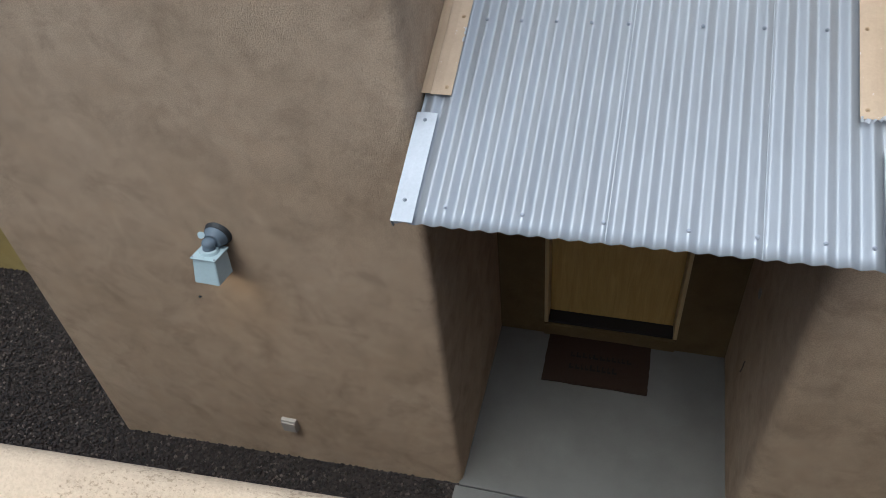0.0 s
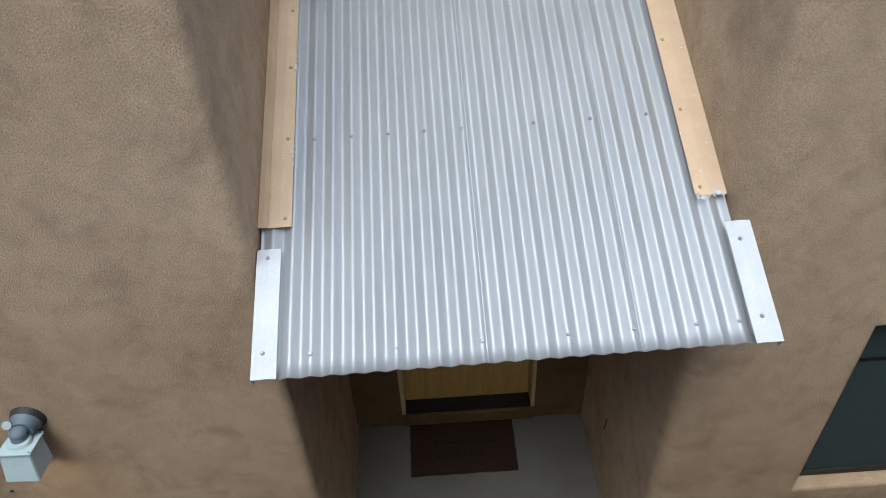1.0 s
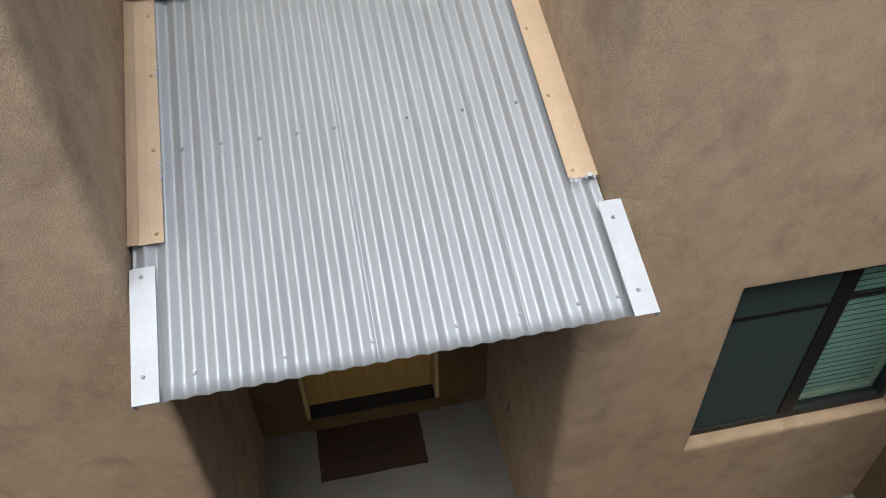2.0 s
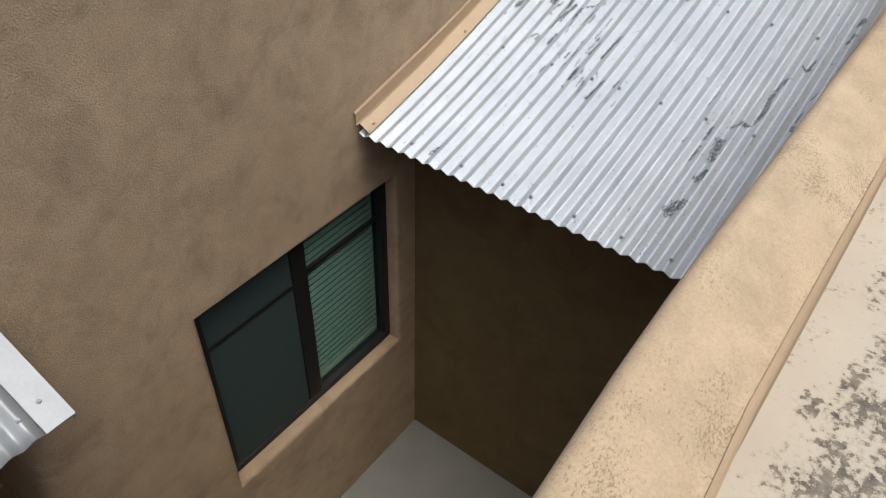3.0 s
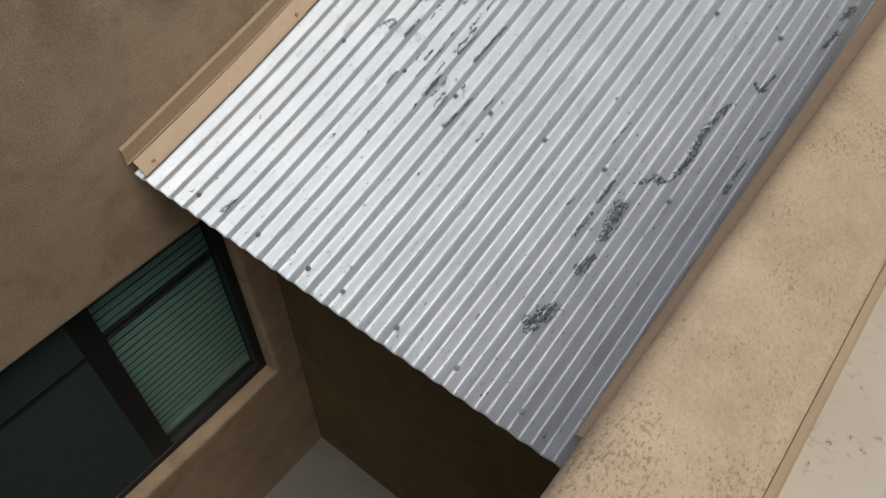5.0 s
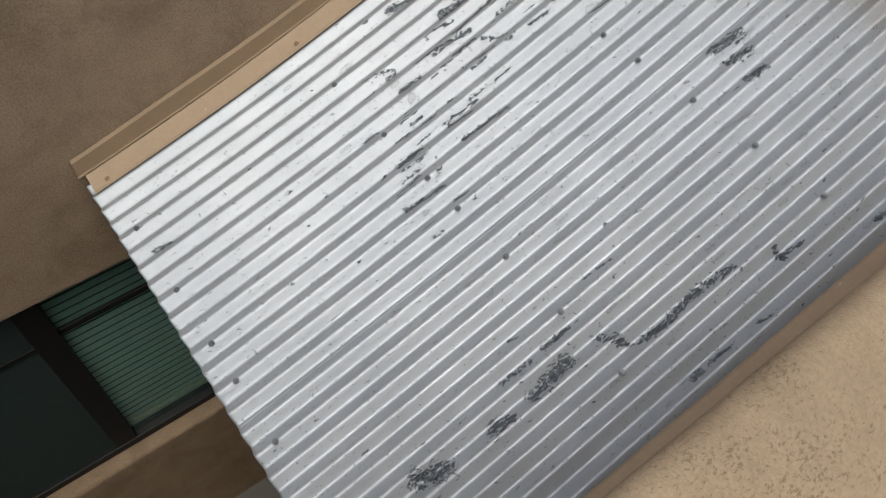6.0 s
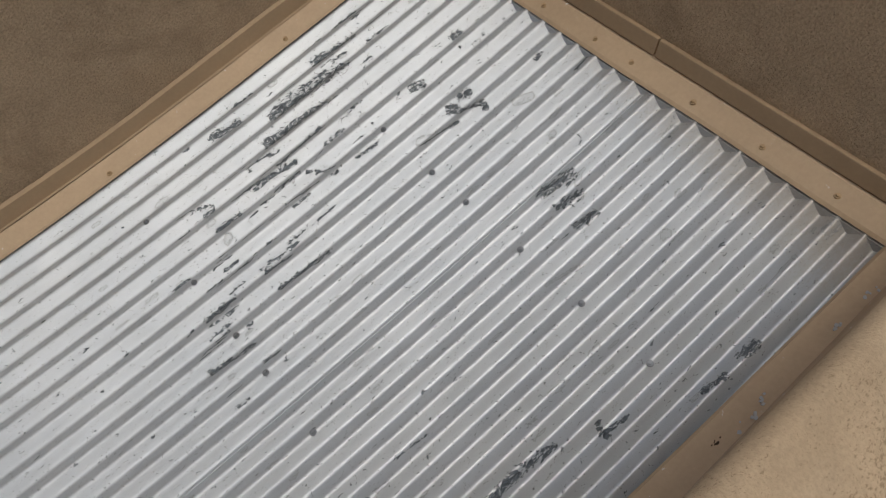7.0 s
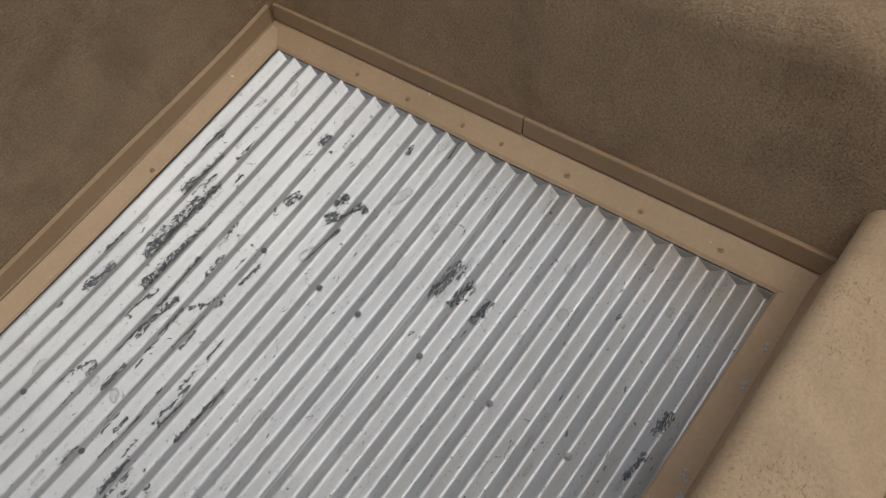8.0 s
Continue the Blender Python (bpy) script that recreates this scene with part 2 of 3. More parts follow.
M_BLIND = plain("blind_slat_pale", (0.42, 0.52, 0.475), 0.6)
M_SCREEN = plain("insect_screen", (0.03, 0.048, 0.045), 0.8)
M_ROOM = plain("room_dark", (0.10, 0.10, 0.10), 0.9)
M_MAT = plain("coir_brown", (0.032, 0.014, 0.005), 0.95, 0, 0.6, 160)
M_INK = plain("mat_print_black", (0.008, 0.005, 0.004), 0.95)
M_GRAVEL = gravel_mat("gravel_brown")
M_EARTH = plain("earth_dark", (0.035, 0.024, 0.017), 0.95, 0, 0.5, 40)
M_LAMP = painted("lamp_weathered_silver", (0.42, 0.50, 0.50), 0.5)
M_KNUCKLE = painted("lamp_grey_cast", (0.12, 0.145, 0.17), 0.55)
M_GASKET = plain("lamp_gasket_black", (0.015, 0.015, 0.015), 0.6)
M_COVER = painted("outlet_cover_beige", (0.37, 0.32, 0.26), 0.5)
M_DIRT = plain("dry_debris", (0.06, 0.035, 0.02), 0.9, 0, 0.5, 120)
M_UNDER = plain("bounce_liner_dark", (0.16, 0.12, 0.08), 0.8)


# ---- mesh helpers ----
def mesh_object(name, bm, material, parent=None, label=""):
    me = bpy.data.meshes.new(name)
    bm.normal_update()
    bm.to_mesh(me)
    bm.free()
    if material:
        me.materials.append(material)
    ob = new(name, me)
    if parent:
        ob.parent = parent
    if label:
        tagged(ob, label)
    return ob


def part(name, bm, material, parent, label=""):
    return mesh_object(name, bm, material, parent, label)


def thing(name, label, category, group="", kind="", at=(0, 0, 0)):
    ob = new(name)
    ob.location = at
    return tagged(ob, label, category, group, kind)


def add_box(bm, x0, x1, y0, y1, z0, z1, bevel=0.0, seg=2):
    r = bmesh.ops.create_cube(bm, size=1.0)
    for v in r["verts"]:
        v.co = Vector(((x0 + x1) / 2 + v.co.x * (x1 - x0), (y0 + y1) / 2 + v.co.y * (y1 - y0), (z0 + z1) / 2 + v.co.z * (z1 - z0)))
    if bevel:
        es = {e for v in r["verts"] for e in v.link_edges}
        bmesh.ops.bevel(bm, geom=list(es), offset=bevel, segments=seg, affect="EDGES", profile=0.5)
    return bm


def box(x0, x1, y0, y1, z0, z1, bevel=0.0, seg=2):
    return add_box(bmesh.new(), x0, x1, y0, y1, z0, z1, bevel, seg)


def rounded_outline(points, steps=6):
    """Closed plan outline from (x, y, radius), corners rounded."""
    out = []
    k = len(points)
    for i, (x, y, r) in enumerate(points):
        p = Vector((x, y))
        if r <= 0:
            out.append(p)
            continue
        a = (Vector(points[i - 1][:2]) - p).normalized()
        b = (Vector(points[(i + 1) % k][:2]) - p).normalized()
        p0, p1 = p + a * r, p + b * r
        for j in range(steps + 1):
            t = j / steps
            out.append(p0 * (1 - t) ** 2 + p * 2 * t * (1 - t) + p1 * t * t)
    return out


def prism(bm, outline, z0, z1):
    lo = [bm.verts.new((p.x, p.y, z0)) for p in outline]
    hi = [bm.verts.new((p.x, p.y, z1)) for p in outline]
    k = len(lo)
    for i in range(k):
        bm.faces.new((lo[i], lo[(i + 1) % k], hi[(i + 1) % k], hi[i]))
    bm.faces.new(lo[::-1])
    bm.faces.new(hi)
    return bm


def sweep_profile(bm, profile, axis, a, b):
    """A closed profile of (u, z) points drawn along an axis from a to b; u is the other horizontal axis."""
    def at(u, z, s):
        return (s, u, z) if axis == "x" else (u, s, z)
    lo = [bm.verts.new(at(u, z, a)) for u, z in profile]
    hi = [bm.verts.new(at(u, z, b)) for u, z in profile]
    k = len(lo)
    for i in range(k):
        bm.faces.new((lo[i], lo[(i + 1) % k], hi[(i + 1) % k], hi[i]))
    bm.faces.new(lo[::-1])
    bm.faces.new(hi)
    bmesh.ops.recalc_face_normals(bm, faces=bm.faces)
    return bm


def smooth(ob, angle=35):
    me = ob.data
    for p in me.polygons:
        p.use_smooth = True
    me.set_sharp_from_angle(angle=radians(angle))
    return ob


def bent_strip(bm, rings):
    """Skin between equal-length rings of points, open at both ends."""
    vs = [[bm.verts.new(p) for p in r] for r in rings]
    for a, b in zip(vs, vs[1:]):
        for i in range(len(a) - 1):
            bm.faces.new((a[i], a[i + 1], b[i + 1], b[i]))
    return bm


def thicken(ob, t, offset=-1):
    s = ob.modifiers.new("thickness", "SOLIDIFY")
    s.thickness, s.offset = t, offset
    return ob


# ---- plan ----
REC_L, REC_R, REC_Y = 0.022, 1.718, 1.375      # entry recess: side walls and back wall
WALL_TOP = 4.6
PATIO_Z = 0.15
PAR_OUT, PAR_IN, PAR_Z, DECK_Z = -1.742, -1.925, 3.68, 3.35
FAR_X, FAR_TOP = 5.40, 3.99


def roof_a_z(y):
    return 2.825 + 0.382 * (y + 0.285)


B_CURVE = np.polyfit([3.525, 4.21, 4.825, 5.353], [2.851, 3.029, 3.236, 3.425], 2)


def roof_b_z(x, y=-0.85):
    """The sheet sags along its length and is a little twisted at the low end."""
    return float(np.polyval(B_CURVE, x)) - 0.018 * min(max((4.8 - x) / 0.8, 0.0), 1.0) * (y + 0.85)


# ---- ground ----
def ground_z(x, y):
    if x < 0.0:
        return -0.03 + 0.068 * max(x, -2.7)
    return -0.03


bm = bmesh.new()
xs = [-400, -60, -12, -6, -4, -2.7, -1.3, 0.0, 2, 4, 8, 60, 400]
ys = [-400, -60, -12, -3, -1, 1, 3, 12, 60, 400]
grid = [[bm.verts.new((x, y, ground_z(x, y))) for y in ys] for x in xs]
for i in range(len(xs) - 1):
    for j in range(len(ys) - 1):
        bm.faces.new((grid[i][j], grid[i + 1][j], grid[i + 1][j + 1], grid[i][j + 1]))
tagged(mesh_object("ground", bm, M_EARTH), "dark brown earth under the gravel yard", "ground", kind="structure")

slab = tagged(mesh_object("floor", box(-0.02, 1.78, -1.66, -0.026, -0.12, 0.0, 0.006), M_CONC), "pale grey concrete entry walk", "floor", kind="structure")
tagged(mesh_object("floor", box(REC_L - 0.02, REC_R + 0.02, -0.018, REC_Y + 0.02, -0.12, 0.0, 0.006), M_CONC), "pale grey smooth concrete porch slab in the recess", "floor", kind="structure")
tagged(mesh_object("floor", box(1.79, 3.90, -1.69, -0.002, -0.12, PATIO_Z, 0.006), M_PATIO), "pale grey concrete patio slab under the window", "floor", kind="structure")

# ---- main walls ----
bm = bmesh.new()
prism(bm, rounded_outline([(-2.70, 0, 0.03), (REC_L, 0, 0.05), (REC_L, REC_Y, 0), (REC_L, 2.4, 0), (-2.70, 2.4, 0)], 8), -0.5, WALL_TOP)
for v in bm.verts:
    if v.co.x < -2.0:
        v.co.x += 0.062 * (v.co.z + 0.2)
left = smooth(tagged(mesh_object("wall_left", bm, M_WALL), "brown sand-finish stucco house wall beside the entry", "wall", kind="structure"))

WX0, WX1, WZ0, WZ1 = 2.490, 3.740, 1.158, 2.405       # window frame
OX0, OX1, OZ0, OZ1 = 2.455, 3.770, 1.125, 2.437        # opening in the face of the wall
bm = bmesh.new()
END_X = 5.9
REC_RU = 1.785                                       # the side wall steps back above the roof
def corner(x, rad):
    return rounded_outline([(x, 0, rad), (OX0, 0, 0), (OX0, 0.35, 0), (x, 0.35, 0)], 8)
levels = [(-0.3, corner(REC_R, 0.09)), (2.35, corner(REC_R, 0.09)), (3.0, corner(REC_RU, 0.24)), (3.45, corner(REC_RU, 0.13)), (WALL_TOP, corner(REC_RU, 0.11))]
for (za, oa), (zb, ob_) in zip(levels, levels[1:]):
    va = [bm.verts.new((p.x, p.y, za)) for p in oa]
    vb = [bm.verts.new((p.x, p.y, zb)) for p in ob_]
    for k in range(len(va)):
        bm.faces.new((va[k - 1], va[k], vb[k], vb[k - 1]))
bm.faces.new(vb)
add_box(bm, REC_R, 2.0, 0.35, 2.4, -0.3, 2.75)
add_box(bm, REC_RU, 2.0, 0.35, 2.4, 2.75, WALL_TOP)
add_box(bm, OX0, OX1, 0.0, 0.35, -0.3, OZ0)
add_box(bm, OX0, OX1, 0.0, 0.35, OZ1, WALL_TOP)
add_box(bm, OX1, END_X, 0.0, 0.35, -0.3, WALL_TOP)
# splayed plaster reveals round the window
def ring(y, x0, x1, z0, z1):
    return [(x0, y, z0), (x1, y, z0), (x1, y, z1), (x0, y, z1), (x0, y, z0)]
rings = []
for k in range(9):
    a = min(k, 7) / 7 * math.pi / 2
    o = 0.028 * math.sin(a)
    y = 0.028 * (1 - math.cos(a)) if k < 8 else 0.085
    rings.append(ring(y, OX0 + o, OX1 - o, OZ0 + o, OZ1 - o))
bent_strip(bm, rings)
right = smooth(tagged(mesh_object("wall_right", bm, M_WALL), "brown sand-finish stucco house wall with a deep-set window", "wall", kind="structure"), 50)

# back wall of the recess with the doorway, its shade put into the colour
DX0, DX1, DTOP = 0.384, 1.333, 2.17
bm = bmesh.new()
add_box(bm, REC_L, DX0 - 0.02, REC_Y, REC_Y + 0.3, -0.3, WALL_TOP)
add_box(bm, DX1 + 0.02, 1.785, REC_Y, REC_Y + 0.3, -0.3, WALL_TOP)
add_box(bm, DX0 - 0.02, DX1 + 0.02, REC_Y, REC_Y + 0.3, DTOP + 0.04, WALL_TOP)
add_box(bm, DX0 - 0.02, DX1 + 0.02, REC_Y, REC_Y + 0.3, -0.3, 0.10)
tagged(mesh_object("wall_back", bm, M_SHADED), "stucco wall round the front door, its deep shade put into a dark olive-brown colour", "wall", kind="structure")

# ochre yard wall beyond the corner
tagged(mesh_object("wall_yard", box(-9.0, -2.60, 1.36, 1.6, -0.6, 1.9, 0.02), M_YELLOW), "ochre stucco yard wall behind the gravel", "wall", kind="structure")

# wall under the second roof, shade painted in, and the far wall above it
tagged(mesh_object("wall_under_roof", box(3.895, 4.15, PAR_OUT - 0.02, 0.0, -0.3, 2.86), M_SHADED), "stucco wall under the metal roof, its shade put into a dark olive-brown colour", "wall", kind="structure")
bm = bmesh.new()
R = 0.09
prof = [(FAR_X, 3.0), (FAR_X, FAR_TOP - R)]
for k in range(1, 7):
    a = k / 6 * math.pi / 2
    prof.append((FAR_X + R - R * math.cos(a), FAR_TOP - R + R * math.sin(a)))
prof += [(FAR_X + 0.4, FAR_TOP), (FAR_X + 0.4, 3.0)]
sweep_profile(bm, prof, "y", -2.9, 0.0)
smooth(tagged(mesh_object("wall_far", bm, M_WALL), "brown stucco parapet wall with a rounded top at the roof's upper end", "wall", kind="structure"), 40)

# ---- the roof that the camera stands over: parapet and deck ----
bm = bmesh.new()
R = 0.04
prof = [(PAR_OUT, 3.45), (PAR_OUT, PAR_Z - R)]
for k in range(1, 7):
    a = k / 6 * math.pi / 2
    prof.append((PAR_OUT - R + R * math.cos(a), PAR_Z - R + R * math.sin(a)))
prof += [(PAR_IN + 0.03, PAR_Z - 0.042), (PAR_IN + 0.012, PAR_Z - 0.05), (PAR_IN - 0.004, PAR_Z - 0.066), (PAR_IN - 0.02, PAR_Z - 0.076), (PAR_IN - 0.047, PAR_Z - 0.078), (PAR_IN - 0.047, -0.4)]
N = 60
rows_ = []
for i in range(N + 1):
    x = -9.0 + (FAR_X + 9.0) * i / N
    skew = 0.049 * max(0.0, 2.4 - x)
    rows_.append([(x, u - skew, z) for u, z in prof])
bent_strip(bm, rows_)
bmesh.ops.recalc_face_normals(bm, faces=bm.faces)
smooth(tagged(mesh_object("wall_parapet", bm, M_PARAPET), "tan stucco parapet with a flat weathered top", "parapet", kind="structure"), 40)
# unseen face below the parapet, split off in brown to cut bounce
near = bmesh.new()
prism(near, [Vector(p) for p in ((2.4, PAR_OUT - 0.002), (2.4, PAR_OUT - 0.2), (FAR_X, PAR_OUT - 0.2), (FAR_X, PAR_OUT - 0.002))], -0.4, 3.452)
prism(near, [Vector(p) for p in ((-9.0, PAR_OUT - 0.561), (-9.0, PAR_OUT - 0.761), (2.4, PAR_OUT - 0.2), (2.4, PAR_OUT - 0.002))], -0.4, 3.452)
bmesh.ops.recalc_face_normals(near, faces=near.faces)
tagged(mesh_object("wall_near", near, M_WALL), "unseen brown stucco wall under the parapet, toned to cut bounce light", "wall", kind="structure")

# deck
WORN = [(3.22, -2.075, .06, .016), (3.30, -2.10, .05, .02), (3.31, -2.16, .06, .05), (3.15, -2.09, .04, .014), (3.18, -2.17, .06, .05), (3.0, -2.15, .05, .025), (2.98, -2.2, .06, .03), (2.97, -2.27, .05, .03), (2.85, -2.13, .05, .025), (2.79, -2.14, .05, .03), (2.72, -2.065, .05, .02), (2.75, -2.2, .1, .05), (3.6, -2.17, .09, .02), (3.72, -2.18, .06, .015), (2.5, -2.2, .2, .1), (3.5, -2.3, .3, .1), (2.2, -2.3, .3, .12)]
bm = bmesh.new()
nx, ny = 240, 60
wear = []
g = []
for i in range(nx + 1):
    row = []
    for j in range(ny + 1):
        x, y = -2.0 + 7.4 * i / nx, PAR_IN - 0.046 - 1.2 * j / ny
        if i == 0: x = -9.0
        if j == ny: y = -9.0
        row.append(bm.verts.new((x, y - 0.049 * max(0.0, 2.4 - x), DECK_Z)))
        wear.append(max([0.0] + [0.60 - 0.18 * ((x - a) / c) ** 2 - 0.18 * ((y - b) / d) ** 2 for a, b, c, d in WORN]))
    g.append(row)
for i in range(nx):
    for j in range(ny):
        bm.faces.new((g[i][j + 1], g[i + 1][j + 1], g[i + 1][j], g[i][j]))
deck = tagged(mesh_object("roof_deck", bm, M_DECK), "cream-coated flat roof deck with flaking stained patches", "roof deck", kind="structure")
deck.data.attributes.new("wear", "FLOAT", "POINT").data.foreach_set("value", wear)
thicken(deck, 0.02)
# coating turned up the inside of the parapet, brown put in for shade
bm = bmesh.new()
lip = [(PAR_IN - 0.036, PAR_Z - 0.078), (PAR_IN - 0.037, PAR_Z - 0.073), (PAR_IN - 0.047, PAR_Z - 0.073), (PAR_IN - 0.052, PAR_Z - 0.08), (PAR_IN - 0.056, DECK_Z - 0.01), (PAR_IN - 0.045, DECK_Z - 0.01)]
bent_strip(bm, [[(x, u - 0.049 * max(0.0, 2.4 - x), z) for u, z in lip + lip[:1]] for x in (-9.0, 0.0, 1.2, 2.4, 3.2, 4.2, FAR_X)])
bmesh.ops.recalc_face_normals(bm, faces=bm.faces)
tagged(mesh_object("roof_upstand", bm, M_FLASH_WALL), "strip along the inside of the parapet, coloured brown for its shaded slope", "roof edge", kind="structure")


# ---- metal roofs ----
def corrugated(name, u0, u1, s_values, place, crest0, pitch, depth, parent, material, lift=0.0, label="", worn=False, sharp=0.93):
    """A corrugated sheet. u runs across the ribs, s along them; place(u, s, h) gives the point h above the crest line."""
    bm = bmesh.new()
    k = max(2, int(round((u1 - u0) / pitch * 16)))
    us = [u0 + (u1 - u0) * i / k for i in range(k + 1)]
    rings, field = [], []
    for s in s_values:
        r = []
        for u in us:
            h = 0.5 * depth * (math.asin(sharp * math.cos(2 * math.pi * (u - crest0) / pitch)) / math.asin(sharp) - 1)
            p = place(u, s, h + lift)
            r.append(p)
            field.append((p[0], p[1]))
        rings.append(r)
    bent_strip(bm, rings)
    bmesh.ops.recalc_face_normals(bm, faces=bm.faces)
    if sum(f.normal.z for f in bm.faces) < 0:
        bmesh.ops.reverse_faces(bm, faces=bm.faces)
    ob = part(name, bm, material, parent, label)
    for p in ob.data.polygons:
        p.use_smooth = True
    if worn:
        at = np.array(field)
        ob.data.attributes.new("wear", "FLOAT", "POINT").data.foreach_set("value", streak_field(at, BARE))
        ob.data.attributes.new("lifted", "FLOAT", "POINT").data.foreach_set("value", streak_field(at, LIFTED))
    return thicken(ob, 0.0012)


def streak_field(at, streaks):
    """How near each point lies to the middle of a streak: 1 on it, falling to 0 at twice its half width."""
    out = np.zeros(len(at))
    for x0, y0, x1, y1, w in streaks:
        a, d = np.array((x0, y0)), np.array((x1 - x0, y1 - y0))
        near = np.flatnonzero((at[:, 0] > min(x0, x1) - 3 * w) & (at[:, 0] < max(x0, x1) + 3 * w) & (np.abs(at[:, 1] - (y0 + y1) / 2) < abs(y1 - y0) / 2 + 3 * w))
        if len(near) == 0:
            continue
        p = at[near] - a
        t = np.clip(p @ d / max(d @ d, 1e-9), 0, 1)
        q = np.linalg.norm(p - t[:, None] * d, axis=1) / w
        out[near] = np.maximum(out[near], np.clip(1 - 0.25 * q * q, 0, 1))
    return out


def screw_mesh(material):
    bm = bmesh.new()
    bmesh.ops.create_cone(bm, cap_ends=True, segments=14, radius1=0.0085, radius2=0.0075, depth=0.003, matrix=Matrix.Translation((0, 0, 0.0015)))
    bmesh.ops.create_cone(bm, cap_ends=True, segments=6, radius1=0.0052, radius2=0.0046, depth=0.005, matrix=Matrix.Translation((0, 0, 0.0055)))
    me = bpy.data.meshes.new("screw")
    bm.to_mesh(me)
    bm.free()
    me.materials.append(material)
    return me


SCREW, SCREW_TAN = screw_mesh(M_SCREW), screw_mesh(M_SCREW_TAN)


def screw(parent, p, normal, mesh=None):
    ob = new("screw", mesh or SCREW)
    ob.parent = parent
    q = Vector(normal).normalized().to_track_quat("Z", "Y")
    ob.matrix_local = Matrix.LocRotScale(Vector(p), q, None)
    return ob


# entry roof
entry_roof = thing("corrugated_roof", "galvanised corrugated steel porch roof over the front door", "roof")
A_PITCH, A_CREST, A_DEPTH = 0.0741, 0.228, 0.019
TOP_Y = 1.345
ss = [-0.358 + (TOP_Y + 0.358) * i / 24 for i in range(25)]
AN = Vector((0, -0.382, 1)).normalized()


def place_a(u, s, h):
    return (u, s + h * AN.y, roof_a_z(s) + h * AN.z + 0.016 * (u - 0.9))


corrugated("sheet", 0.033, 0.862, ss, place_a, A_CREST, A_PITCH, A_DEPTH, entry_roof, M_GALV, sharp=0.92)
corrugated("sheet", 0.835, 1.392, ss, place_a, A_CREST, A_PITCH, A_DEPTH, entry_roof, M_GALV, 0.0022, sharp=0.92)
corrugated("sheet", 1.365, 1.775, ss, place_a, A_CREST, A_PITCH, A_DEPTH, entry_roof, M_GALV, 0.0044, sharp=0.92)
for x in (0.228, 0.526, 0.822, 1.118, 1.345, 1.561, 1.71):
    screw(entry_roof, place_a(x, -0.285, 0.003), AN)
for x in (0.228, 0.375, 0.522, 0.666, 0.814, 1.103, 1.33, 1.554):
    screw(entry_roof, place_a(x, 0.555, 0.003), AN)


def flat_on_a(name, x0, x1, y0, y1, h, t, material, label, side=0, lip=0.0):
    """A folded metal strip lying on the entry roof, with an optional turned-down outer lip."""
    bm = bmesh.new()
    pts = []
    if side < 0 and lip:
        pts.append((x0, h - lip))
    pts += [(x0, h), ((x0 + x1) / 2, h + 0.002), (x1, h)]
    if side > 0 and lip:
        pts.append((x1, h - lip))
    rings = [[place_a(x, y0 + (y1 - y0) * i / 8, hh) for x, hh in pts] for i in range(9)]
    bent_strip(bm, rings)
    return thicken(part(name, bm, material, entry_roof, label), t, 0)


flat_on_a("edge_flashing", 0.028, 0.115, -0.362, 0.10, 0.010, 0.0025, M_WHITE, "white metal rake edge strip", -1, 0.05)
flat_on_a("edge_flashing", 1.738, 1.830, -0.370, 0.068, 0.024, 0.0025, M_WHITE, "white metal rake edge strip", 1, 0.05)
for x, y in ((0.068, 0.066), (0.066, -0.275), (1.777, -0.002), (1.779, -0.282)):
    screw(entry_roof, place_a(x, y, 0.0275 if x > 1 else 0.0135), AN)
flat_on_a("upstand", REC_L + 0.002, 0.064, 0.185, TOP_Y, 0.014, 0.002, M_FLASH_WALL, "brown painted upstand against the wall")
flat_on_a("side_flashing", 0.060, 0.15, 0.185, TOP_Y, 0.008, 0.002, M_FLASH, "tan painted wall flashing")
flat_on_a("side_flashing", 1.665, 1.783, 0.185, TOP_Y, 0.008, 0.002, M_FLASH, "tan painted wall flashing")
# torn, flaked tip of the right-hand flashing
bm = bmesh.new()
torn = random.Random(4)
for i in range(9):
    cx, cy = 1.664 + 0.1 * torn.random() ** 2, 0.168 + 0.035 * torn.random()
    r0 = torn.uniform(0.005, 0.014)
    tip = [place_a(cx + r0 * math.cos(a) * torn.uniform(0.5, 1.3), cy + r0 * math.sin(a) * torn.uniform(0.5, 1.3), 0.014 + torn.uniform(0, 0.014)) for a in (0.3, 1.6, 2.7, 3.9, 5.2)]
    bm.faces.new([bm.verts.new(p) for p in tip])
for i in range(22):
    cx, cy = 0.146 + 0.007 * torn.random(), (0.48, 0.9)[i % 2] + torn.gauss(0, 0.03)
    r0 = torn.uniform(0.002, 0.006)
    tip = [place_a(cx + r0 * math.cos(a), cy + 1.6 * r0 * math.sin(a) * torn.uniform(0.5, 1.3), 0.0125 + torn.uniform(0, 0.003)) for a in (0.3, 1.6, 2.7, 3.9, 5.2)]
    bm.faces.new([bm.verts.new(p) for p in tip])
thicken(part("flaked_sealant", bm, M_WHITE, entry_roof, "white flaked torn ends of the flashing"), 0.002, 0)
bm = bmesh.new()
bent_strip(bm, [[(x, TOP_Y - 0.07, roof_a_z(TOP_Y - 0.07) + 0.012), (x, REC_Y - 0.004, roof_a_z(REC_Y) + 0.02), (x, REC_Y - 0.004, roof_a_z(REC_Y) + 0.10)] for x in (REC_L + 0.003, 1.782)])
thicken(part("head_flashing", bm, M_FLASH, entry_roof, "tan painted flashing along the back wall"), 0.002, 0)
